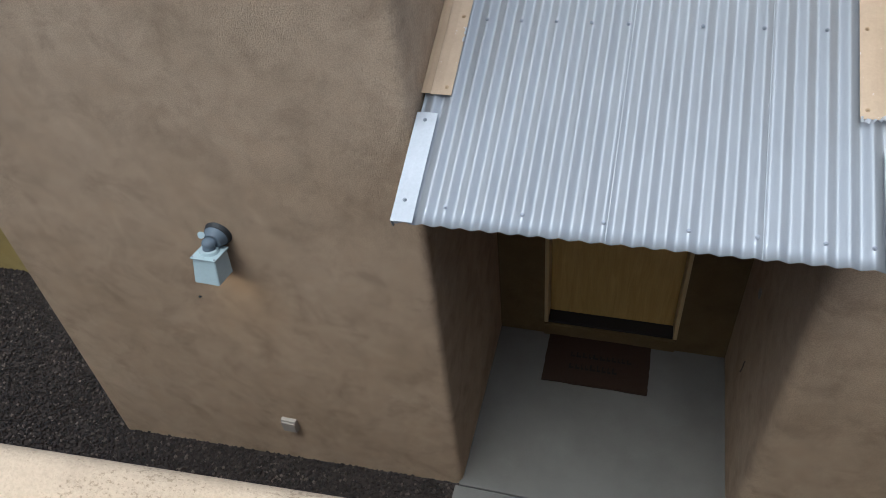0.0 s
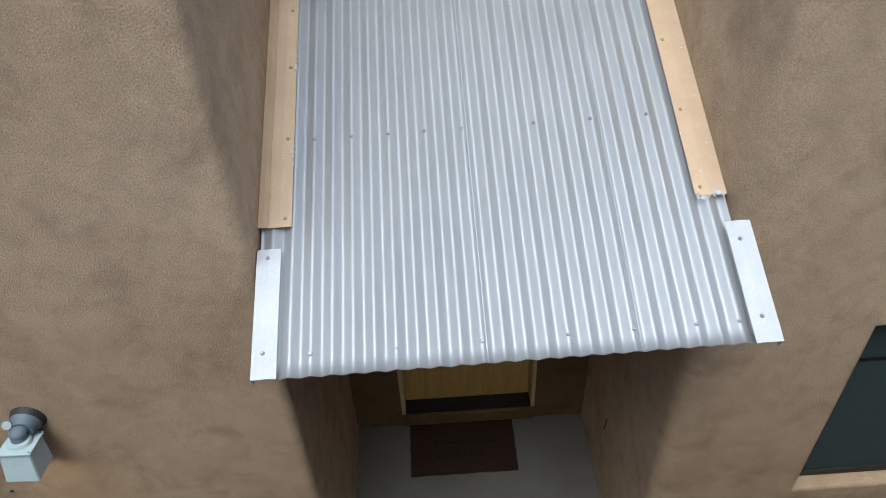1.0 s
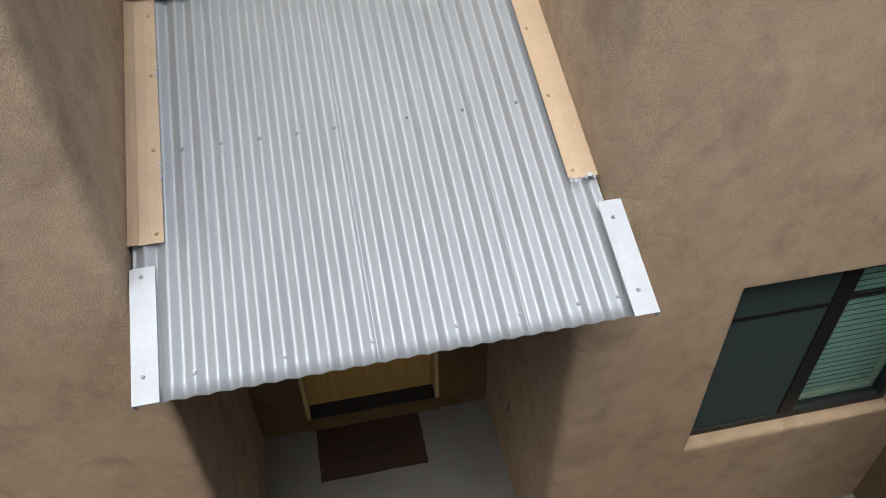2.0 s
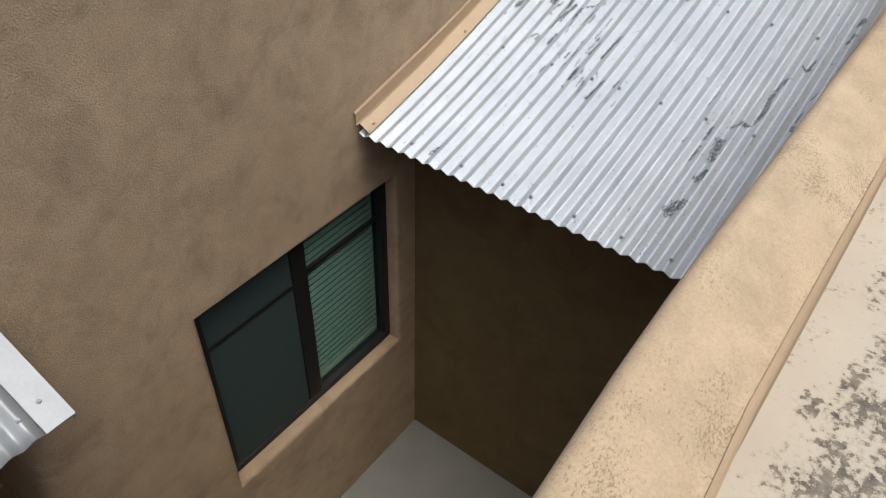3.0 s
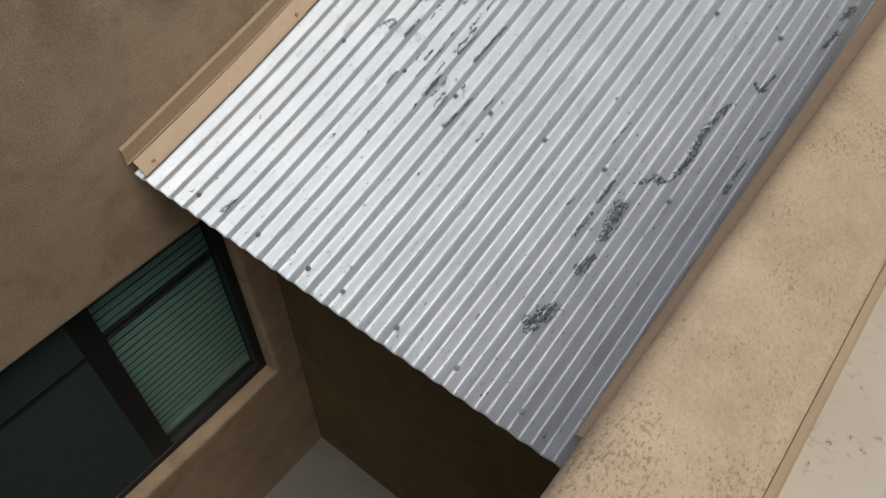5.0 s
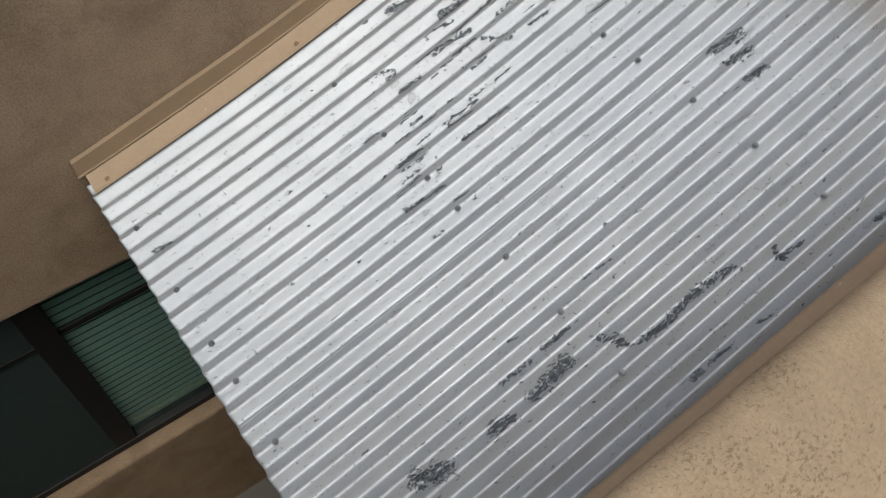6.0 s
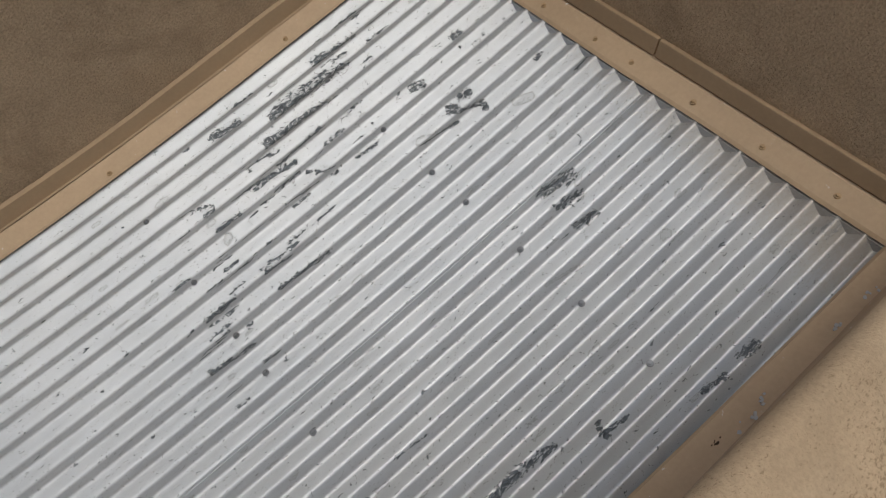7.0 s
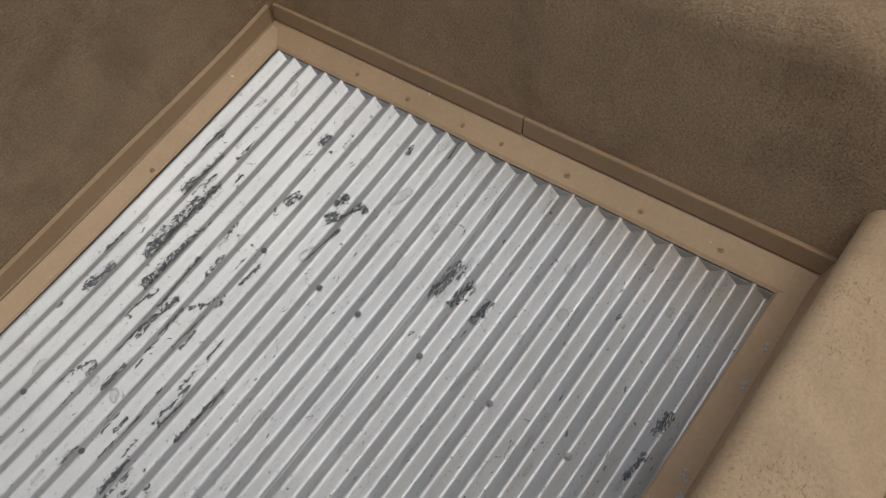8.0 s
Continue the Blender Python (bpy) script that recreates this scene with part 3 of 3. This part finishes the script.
for y in (0.22, 0.56, 0.9, 1.2):
    screw(entry_roof, place_a(1.690, y, 0.010), AN, SCREW_TAN)
    screw(entry_roof, place_a(0.125, y, 0.010), AN, SCREW_TAN)

# unseen board added to cut light bouncing off the underside into the recess
bm = bmesh.new()
bent_strip(bm, [[(x, y, roof_a_z(y) - 0.065) for x in (REC_L + 0.004, 1.70)] for y in (-0.25, 1.35)])
thicken(part("bounce_liner", bm, M_UNDER, entry_roof, "unseen dark board added under the metal to cut bounce light"), 0.012, 0)

# second roof
side_roof = thing("corrugated_roof", "silver-painted corrugated steel roof, flaking to grey metal", "roof")
B_PITCH, B_CREST, B_DEPTH = 0.0669, -0.279, 0.021
TOP_X = 5.385


def slope_b(x):
    return 2 * B_CURVE[0] * x + B_CURVE[1]


def normal_b(x):
    return Vector((-slope_b(x), 0, 1)).normalized()


def place_b(u, s, h):
    nb = normal_b(s)
    return (s + h * nb.x, u, roof_b_z(s, u) + h * nb.z)


# bare streaks in the paint, each from end to end (x, y) with its half width
STREAKS_PARAPET = [
    (3.922, -1.401, 3.97, -1.404, 0.0107), (4.04, -1.395, 4.15, -1.382, 0.0133), (4.006, -1.322, 4.088, -1.328, 0.0061), (4.131, -1.323, 4.205, -1.323, 0.0061), (4.079, -1.252, 4.099, -1.257, 0.0034),
    (4.238, -1.39, 4.262, -1.429, 0.0093), (4.258, -1.434, 4.299, -1.461, 0.0033), (4.308, -1.46, 4.381, -1.466, 0.0087), (4.394, -1.46, 4.477, -1.456, 0.0094), (4.499, -1.458, 4.561, -1.47, 0.0088),
    (4.652, -1.519, 4.713, -1.531, 0.0049), (4.661, -1.501, 4.656, -1.532, 0.0055), (4.316, -1.596, 4.353, -1.596, 0.0059), (4.37, -1.595, 4.42, -1.599, 0.004), (4.505, -1.6, 4.541, -1.611, 0.0033),
    (4.855, -1.604, 4.91, -1.612, 0.0057), (4.967, -1.608, 5.001, -1.612, 0.0088), (4.313, -1.252, 4.389, -1.26, 0.0028),
]
STREAKS_BIG = [
    (3.735, -1.373, 3.795, -1.395, 0.0174), (3.933, -1.386, 3.962, -1.402, 0.0111), (4.143, -1.378, 4.066, -1.391, 0.0107),
]
STREAKS_MIDDLE = [
    (4.124, -0.784, 4.227, -0.799, 0.0077), (4.231, -0.853, 4.268, -0.856, 0.0053), (4.185, -0.654, 4.262, -0.65, 0.008), (4.125, -0.655, 4.143, -0.649, 0.004), (4.367, -0.716, 4.502, -0.723, 0.0071),
    (4.365, -0.65, 4.431, -0.663, 0.0056), (4.32, -0.589, 4.355, -0.592, 0.0041), (4.196, -0.716, 4.206, -0.719, 0.0047), (3.533, -0.374, 3.586, -0.383, 0.0053), (4.274, -0.331, 4.372, -0.366, 0.0026),
    (4.969, -1.007, 5.041, -1.018, 0.0129), (4.973, -1.063, 5.014, -1.072, 0.0135), (4.964, -1.132, 5.005, -1.139, 0.0117),
]
STREAKS_HOUSE = [
    (4.587, -0.312, 4.776, -0.326, 0.0124), (4.667, -0.242, 4.888, -0.262, 0.017), (4.848, -0.179, 4.972, -0.193, 0.0114), (4.486, -0.163, 4.575, -0.175, 0.0069), (4.569, -0.404, 4.719, -0.385, 0.0073),
    (5.023, -0.202, 5.076, -0.205, 0.0044), (4.987, -0.628, 5.049, -0.693, 0.0092), (5.026, -0.62, 5.054, -0.63, 0.007), (4.963, -0.489, 4.995, -0.5, 0.0072), (5.157, -0.436, 5.181, -0.439, 0.0067),
    (4.87, -0.656, 4.967, -0.682, 0.0046), (4.42, -0.404, 4.607, -0.43, 0.0048), (4.341, -0.442, 4.41, -0.445, 0.0048), (4.514, -0.467, 4.591, -0.464, 0.0055), (4.602, -0.487, 4.67, -0.522, 0.0039),
    (4.506, -0.515, 4.595, -0.532, 0.0039), (4.34, -0.375, 4.37, -0.376, 0.0041), (4.248, -0.381, 4.28, -0.385, 0.0032), (5.233, -0.69, 5.258, -0.691, 0.004), (5.277, -0.801, 5.331, -0.791, 0.0039),
]
# places where the paint has only lifted and curled
LIFTED = [
    (5.103, -0.753, 5.152, -0.767, 0.0069), (5.14, -0.858, 5.166, -0.853, 0.0067), (5.095, -0.899, 5.107, -0.899, 0.0051), (5.194, -1.004, 5.236, -0.995, 0.0073), (5.278, -1.116, 5.308, -1.117, 0.0073),
    (5.291, -1.553, 5.325, -1.557, 0.0083), (5.09, -1.549, 5.206, -1.542, 0.0033), (5.191, -1.498, 5.205, -1.5, 0.0047), (4.809, -1.188, 4.881, -1.215, 0.0046), (5.257, -1.254, 5.267, -1.254, 0.0042),
    (5.11, -1.202, 5.124, -1.197, 0.0035), (4.872, -0.643, 4.953, -0.675, 0.0091), (5.047, -1.044, 5.062, -1.039, 0.0056), (5.068, -1.299, 5.083, -1.302, 0.0067), (4.978, -1.254, 4.991, -1.248, 0.004),
    (4.339, -0.497, 4.347, -0.491, 0.007), (4.912, -0.872, 4.926, -0.871, 0.0043), (4.859, -1.4, 4.874, -1.4, 0.0045), (5.08, -0.518, 5.153, -0.532, 0.0049), (5.033, -0.476, 5.066, -0.476, 0.0041),
]
BARE = STREAKS_PARAPET + STREAKS_BIG + STREAKS_MIDDLE + STREAKS_HOUSE
flecks = random.Random(11)
for _ in range(75):
    x, r = flecks.uniform(4.12, 5.05), flecks.uniform(0.006, 0.04)
    y = -0.2 - 0.66 * (5.05 - x) + flecks.gauss(0.05, 0.1)
    BARE.append((x - r, min(y, -0.11), x + r, min(y, -0.11) - 0.06 * r, flecks.uniform(0.001, 0.0032)))
for _ in range(90):
    x, y, r = flecks.uniform(3.5, 5.3), flecks.uniform(-1.62, -0.1), flecks.uniform(0.002, 0.007)
    BARE.append((x - r, y, x + r, y, flecks.uniform(0.001, 0.0022)))
for _ in range(90):
    x, y, r = flecks.uniform(3.9, 5.33), flecks.uniform(-1.62, -0.1), flecks.uniform(0.004, 0.016)
    LIFTED.append((x - r, y, x + r, y, flecks.uniform(0.002, 0.0045)))
sb = [3.468 + (TOP_X - 3.468) * i / 300 for i in range(301)]
corrugated("sheet", -1.670, -0.955, sb, place_b, B_CREST, B_PITCH, B_DEPTH, side_roof, M_PEEL, 0.0, "", True, 0.965)
corrugated("sheet", -0.99, -0.018, sb, place_b, B_CREST, B_PITCH, B_DEPTH, side_roof, M_PEEL, 0.0022, "", True, 0.965)
SCREW_Y = (-0.279, -0.546, -0.754, -0.888, -1.085, -1.287, -1.489)
for x in (3.525, 4.211, 4.822):
    for y in SCREW_Y:
        screw(side_roof, place_b(y, x, 0.003), normal_b(x))
# flashing along the house wall
bm = bmesh.new()
rings, ups = [], []
for i in range(21):
    x = 3.482 + (FAR_X - 0.03 - 3.482) * i / 20
    z = roof_b_z(x, 0.0)
    lap = 0.003 * math.sin(7 * x)
    rings.append([(x, -0.070, z + 0.003), (x, -0.066, z + 0.009), (x, -0.014, z + 0.034)])
    xu = x - 0.02 * (1 - i / 20)
    ups.append([(xu, -0.016, z + 0.034), (xu, -0.012, z + 0.040), (xu, -0.010, z + 0.092 + lap), (xu, -0.001, z + 0.099 + lap)])
bent_strip(bm, rings)
up = bmesh.new()
bent_strip(up, ups)
thicken(part("upstand", up, M_FLASH_WALL, side_roof, "brown painted upstand against the wall"), 0.002, 0)
thicken(part("side_flashing", bm, M_FLASH, side_roof, "tan painted wall flashing"), 0.002, 0)
for x in (3.53, 4.211, 4.825):
    screw(side_roof, (x, -0.056, roof_b_z(x, 0.0) + 0.016), normal_b(x), SCREW_TAN)
# flashing along the far wall
bm = bmesh.new()
zt = roof_b_z(FAR_X)
bent_strip(bm, [[(5.332 + dx, y, roof_b_z(5.332) + 0.002), (5.337 + dx, y, roof_b_z(5.337) + 0.009), (FAR_X - 0.016, y, zt + 0.022), (FAR_X - 0.004, y, zt + 0.028)] for y, dx in ((-1.76, 0.004), (-1.5, 0), (-1.2, 0.003), (-0.9, -0.002), (-0.6, 0.002), (-0.3, 0), (-0.004, -0.003))])
thicken(part("head_flashing", bm, M_FLASH, side_roof, "tan painted flashing along the upper wall"), 0.002, 0)
for y0, y1 in ((-1.76, -0.953), (-0.949, -0.006)):
    part("counter_flashing", box(FAR_X - 0.014, FAR_X + 0.001, y0, y1, zt + 0.030, zt + 0.080, 0.003), M_FLASH_WALL, side_roof, "brown painted upper flashing strip")
for y in (-0.392, -0.587, -0.784, -0.912, -1.114, -1.319, -1.520, -1.725):
    screw(side_roof, (5.357, y, roof_b_z(5.357) + 0.0165), normal_b(5.35), SCREW_TAN)
# closure filling the ribs under the head flashing
bm = bmesh.new()
bent_strip(bm, [[(5.333, y, roof_b_z(5.333) - 0.03), (5.333, y, roof_b_z(5.333) - 0.003)] for y in (-1.66, -0.9, -0.02)])
thicken(part("closure_strip", bm, M_PEEL, side_roof, "silver-painted closure strip under the flashing"), 0.006, 0)
# flashing along the parapet
def edge_y(x):
    return -1.622 - 0.022 * (x - 3.55)


bm = bmesh.new()
bent_strip(bm, [[(x, edge_y(x), roof_b_z(x, -1.65) - 0.004), (x, edge_y(x) - 0.006, roof_b_z(x, -1.65) + 0.004), (x, -1.718, roof_b_z(x, -1.65) + 0.016), (x, PAR_OUT + 0.003, roof_b_z(x, -1.65) + 0.09)] for x in [3.55 + (FAR_X - 0.01 - 3.55) * i / 20 for i in range(21)]])
thicken(part("side_flashing", bm, M_FLASH, side_roof, "tan painted parapet flashing"), 0.002, 0)


# white paint splashes and dry debris on the parapet flashing
bits = random.Random(21)


def flakes(name, spots, count, size, material, label):
    bm = bmesh.new()
    for cx, cy, spread in spots:
        for _ in range(count):
            x, y = cx + bits.gauss(0, spread), min(-1.672, max(-1.714, cy + bits.gauss(0, 0.35 * spread)))
            z = roof_b_z(x, -1.65) + 0.004 + 0.012 * (edge_y(x) - 0.006 - y) / 0.06 + 0.003
            r = bits.uniform(0.3, 1.0) * size
            bm.faces.new([bm.verts.new((x + r * math.cos(a) * bits.uniform(0.6, 1.4), y + 0.6 * r * math.sin(a) * bits.uniform(0.6, 1.4), z)) for a in (0.2, 1.2, 2.4, 3.5, 4.4, 5.4)])
    return thicken(part(name, bm, material, side_roof, label), 0.0015, 0)


flakes("paint_splash", ((4.90, -1.700, 0.012), (4.85, -1.705, 0.02), (5.13, -1.705, 0.012), (5.22, -1.705, 0.012)), 5, 0.007, M_WHITE, "white paint splashes")
flakes("debris", ((4.13, -1.68, 0.02), (4.22, -1.68, 0.012), (4.02, -1.685, 0.006), (4.78, -1.69, 0.008)), 6, 0.005, M_DIRT, "dark brown dry debris")


# ---- front door ----
door = thing("door_1", "ochre wooden front door in a tan frame", "door", kind="structure")
DY = REC_Y + 0.115
part("leaf", box(DX0 + 0.012, DX1 - 0.012, DY, DY + 0.045, 0.15, DTOP - 0.005, 0.002), M_DOOR, door)
part("jamb", box(DX0 - 0.02, DX0 + 0.008, REC_Y - 0.004, DY + 0.05, 0.13, DTOP, 0.003), M_JAMB, door, "tan jamb")
part("jamb", box(DX1 - 0.008, DX1 + 0.02, REC_Y - 0.004, DY + 0.05, 0.13, DTOP, 0.003), M_JAMB, door, "tan jamb")
part("head", box(DX0 - 0.02, DX1 + 0.02, REC_Y - 0.004, DY + 0.05, DTOP, DTOP + 0.04, 0.003), M_JAMB, door, "tan door head")
part("threshold", box(DX0 + 0.008, DX1 - 0.008, REC_Y + 0.01, DY + 0.05, 0.10, 0.145, 0.004), M_BLACK, door, "black threshold")
# the sill takes the same shade-darkened stucco
part("sill", box(DX0 - 0.02, DX1 + 0.02, REC_Y - 0.02, REC_Y + 0.01, 0.0, 0.125, 0.008), M_SHADED, door, "sill under the threshold, olive-brown from the shade put into its colour")

# door mat
mat_thing = thing("door_mat", "brown coir door mat with black printed lettering", "door mat", at=(0.798, 1.14, 0.0))
bm = bmesh.new()
add_box(bm, -0.385, 0.385, -0.215, 0.215, 0.001, 0.016)
bmesh.ops.subdivide_edges(bm, edges=bm.edges[:], cuts=12, use_grid_fill=True)
for v in bm.verts:
    w = noise.noise(Vector((v.co.x * 30, v.co.y * 30, 3)))
    v.co.z += 0.002 * w
    if abs(v.co.x) > 0.38 or abs(v.co.y) > 0.21:
        v.co.x += 0.006 * w
        v.co.y += 0.006 * noise.noise(Vector((v.co.y * 40, v.co.x * 40, 9)))
part("mat_body", bm, M_MAT, mat_thing)
random.seed(5)
for row_y, x0, x1, hgt in ((0.05, -0.2, 0.22, 0.045), (-0.055, -0.2, 0.14, 0.055)):
    bm = bmesh.new()
    x = x0
    while x < x1:
        w = random.uniform(0.018, 0.04)
        add_box(bm, x, x + 0.35 * w, row_y - hgt / 2, row_y + hgt / 2 * random.uniform(0.5, 1.0), 0.0165, 0.0188)
        add_box(bm, x + 0.36 * w, x + w, row_y - hgt / 2, row_y - hgt / 2 + 0.3 * hgt, 0.0165, 0.0188)
        x += w + 0.012
    part("lettering", bm, M_INK, mat_thing, "faded black lettering")

# ---- window ----
win = thing("window_1", "dark bronze sliding window with pale blinds and a screened sash", "window", kind="structure")
WY = 0.072
WM = 3.115
FR = 0.045
part("frame_bottom", box(WX0, WX1, WY, WY + 0.07, WZ0, WZ0 + FR, 0.003), M_FRAME, win, "dark bronze frame rail")
part("frame_top", box(WX0, WX1, WY, WY + 0.07, WZ1 - FR, WZ1, 0.003), M_FRAME, win, "dark bronze frame rail")
part("frame_left", box(WX0, WX0 + FR, WY, WY + 0.07, WZ0 + FR, WZ1 - FR, 0.003), M_FRAME, win, "dark bronze frame stile")
part("frame_right", box(WX1 - FR, WX1, WY, WY + 0.07, WZ0 + FR, WZ1 - FR, 0.003), M_FRAME, win, "dark bronze frame stile")
part("meeting_stile", box(WM - 0.058, WM + 0.036, WY + 0.004, WY + 0.06, WZ0 + FR, WZ1 - FR, 0.003), M_FRAME, win, "dark bronze meeting stile")
part("muntin", box(WM + 0.036, WX1 - FR, WY + 0.03, WY + 0.05, 2.094, 2.122, 0.003), M_FRAME, win, "dark bronze glazing bar")
part("muntin", box(WX0 + FR, WM - 0.056, WY + 0.008, WY + 0.0155, 2.094, 2.12, 0.002), M_FRAME, win, "dark bronze glazing bar")
pane = part("pane", box(WM + 0.036, WX1 - FR, WY + 0.038, WY + 0.042, WZ0 + FR, WZ1 - FR), M_GLASS, win, "greenish glass pane")
pane.visible_shadow = False
scr = part("insect_screen", box(WX0 + FR, WM - 0.056, WY + 0.016, WY + 0.018, WZ0 + FR, WZ1 - FR), M_SCREEN, win, "dark grey insect screen")
blind = thing("window_blind", "pale greenish horizontal slat blind, lowered behind the glass", "blind", at=(0, 0, 0))
bm = bmesh.new()
add_box(bm, -0.6, 0.6, -0.0225, 0.0225, -0.001, 0.001)
slat_me = bpy.data.meshes.new("slat")
bm.to_mesh(slat_me)
bm.free()
slat_me.materials.append(M_BLIND)
z = WZ1 - 0.05
while z > WZ0 + 0.005:
    s = new("slat", slat_me)
    s.parent = blind
    s.matrix_local = pose((WX0 + WX1) / 2, WY + 0.078, z, 101, 0, 0)
    z -= 0.0435
part("room_box", box(WX0 - 0.02, WX1 + 0.02, WY + 0.16, WY + 0.2, WZ0 - 0.05, WZ1 + 0.05), M_ROOM, win, "dark room behind the blind")

# ---- wall lamp ----
lamp = thing("wall_lamp", "weathered silver wall floodlight aimed down, dimly lit", "wall lamp", at=(-1.10, 0.0, 2.195))
# the head is swivelled a little away from the wall
AIM = pose(-0.008, -0.09, -0.036, -13, 2, 0) @ pose(0.004, 0.105, 0.055)
bm = bmesh.new()
bmesh.ops.create_cone(bm, cap_ends=True, segments=28, radius1=0.074, radius2=0.066, depth=0.026, matrix=pose(0.01, -0.013, 0, 90, 0, 0))
part("back_plate", bm, M_GASKET, lamp, "black round back plate")
bm = bmesh.new()
bmesh.ops.create_cone(bm, cap_ends=True, segments=24, radius1=0.064, radius2=0.044, depth=0.04, matrix=pose(0.008, -0.045, 0.0, 90, 0, 0))
bmesh.ops.create_uvsphere(bm, u_segments=18, v_segments=10, radius=0.038, matrix=pose(-0.004, -0.076, 0.004) @ Matrix.Diagonal((1, 1, 0.7, 1)))
smooth(part("knuckle", bm, M_KNUCKLE, lamp, "grey cast swivel knuckle"))
bm = bmesh.new()
bmesh.ops.create_cone(bm, cap_ends=True, segments=8, radius1=0.015, radius2=0.018, depth=0.04, matrix=pose(-0.046, -0.062, 0.038, 35, 50, 0))
part("lock_knob", bm, M_LAMP, lamp, "silver locking knob")
bm = bmesh.new()
bmesh.ops.create_cone(bm, cap_ends=True, segments=24, radius1=0.034, radius2=0.03, depth=0.034, matrix=AIM @ pose(-0.004, -0.105, -0.040))
smooth(part("neck", bm, M_KNUCKLE, lamp, "grey neck"))
bm = bmesh.new()
bmesh.ops.create_cone(bm, cap_ends=True, segments=28, radius1=0.052, radius2=0.047, depth=0.016, matrix=AIM @ pose(-0.004, -0.11, -0.054))
smooth(part("collar", bm, M_LAMP, lamp, "silver collar ring"))
bm = bmesh.new()
add_box(bm, -0.072, 0.068, -0.182, -0.042, -0.072, -0.062, 0.003)
bm.transform(AIM)
part("top_plate", bm, M_LAMP, lamp, "silver square top plate")
bm = bmesh.new()
add_box(bm, -0.064, 0.060, -0.174, -0.05, -0.215, -0.072)
for v in bm.verts:
    if v.co.z < -0.2:
        v.co.x = -0.002 + (v.co.x + 0.002) * 1.13
        v.co.y = -0.112 + (v.co.y + 0.112) * 1.13
bmesh.ops.bevel(bm, geom=bm.edges[:], offset=0.004, segments=2, affect="EDGES")
bm.transform(AIM)
housing = part("housing", bm, M_LAMP, lamp, "square weathered housing")
for sx in (-0.062, 0.058):
    for sy in (-0.172, -0.052):
        s = new("screw", SCREW)
        s.parent = lamp
        s.matrix_local = AIM @ Matrix.LocRotScale(Vector((sx, sy, -0.062)), None, Vector((0.6, 0.6, 0.6)))
bulb = new("lamp_light", bpy.data.lights.new("lamp_light", "AREA"))
bulb.data.energy, bulb.data.size, bulb.data.color = 0.22, 0.08, (1.0, 0.74, 0.48)
bulb.data.spread = radians(100)
bulb.matrix_world = look((-1.12, -0.15, 1.975), (-1.025, 0.0, 0.8))

# outlet
outlet = thing("outlet_cover", "beige weatherproof outlet cover on the stucco wall", "outlet", at=(-1.145, 0.0, 0.385))
part("box_body", box(-0.055, 0.055, -0.03, 0.0, -0.06, 0.06, 0.006), M_COVER, outlet)
part("lid", box(-0.048, 0.052, -0.045, -0.03, -0.052, 0.05, 0.006), M_COVER, outlet, "hinged beige lid")

# small dark plug left in the wall under the lamp
bm = bmesh.new()
bmesh.ops.create_uvsphere(bm, u_segments=12, v_segments=8, radius=0.007)
for v in bm.verts:
    v.co.x *= 1.3
    v.co.z *= 0.8
plug = tagged(mesh_object("wall_plug", bm, M_GASKET), "small dark plug in the stucco below the lamp", "wall plug")
plug.location = (-1.39, -0.004, 1.645)

# dark crack and a bell button on the recess wall
bm = bmesh.new()
pts = [(0.80, 0.73), (0.815, 0.70), (0.812, 0.66), (0.822, 0.62), (0.835, 0.575), (0.85, 0.56)]
bent_strip(bm, [[(REC_R - 0.003, y - 0.004, z), (REC_R - 0.003, y + 0.005, z)] for y, z in pts])
tagged(thicken(mesh_object("wall_crack", bm, M_GASKET), 0.004, 0), "thin dark crack in the recess stucco", "crack", kind="structure")
bm = bmesh.new()
add_box(bm, -0.004, 0.012, -0.02, 0.02, -0.03, 0.03, 0.004)
hook = tagged(mesh_object("bell_button", bm, M_COVER), "small pale bell button on the recess wall", "bell button")
hook.location = (REC_R - 0.006, 0.96, 1.20)


# ---- gravel ----
rng = np.random.default_rng(7)
CUBE = np.array([(a, c, d) for a in (-1, 1) for c in (-1, 1) for d in (-1, 1)], float) * 0.62
FACES = [(0, 1, 3, 2), (4, 6, 7, 5), (0, 4, 5, 1), (2, 3, 7, 6), (0, 2, 6, 4), (1, 5, 7, 3)]
verts, faces = [], []
for x0, x1, y0, y1, count in ((-2.75, -0.03, -0.75, -0.005, 8500), (-5.4, -2.72, -0.75, 1.36, 22000)):
    for _ in range(count):
        x, y = rng.uniform(x0, x1), rng.uniform(y0, y1)
        s = rng.uniform(0.005, 0.0125)
        q = Euler(rng.uniform(0, 6.28, 3)).to_matrix()
        k = len(verts)
        c = Vector((x, y, ground_z(x, y) + 0.4 * s + rng.uniform(0, 0.012)))
        for p in CUBE:
            w = Vector(p * rng.uniform(0.75, 1.25, 3)) * s * 1.3
            verts.append(tuple(c + q @ w))
        faces += [tuple(k + i for i in f) for f in FACES]
me = bpy.data.meshes.new("gravel")
me.from_pydata(verts, [], faces)
me.materials.append(M_GRAVEL)
tagged(new("gravel", me), "dark brown crushed gravel along the house wall", "gravel", kind="stuff")
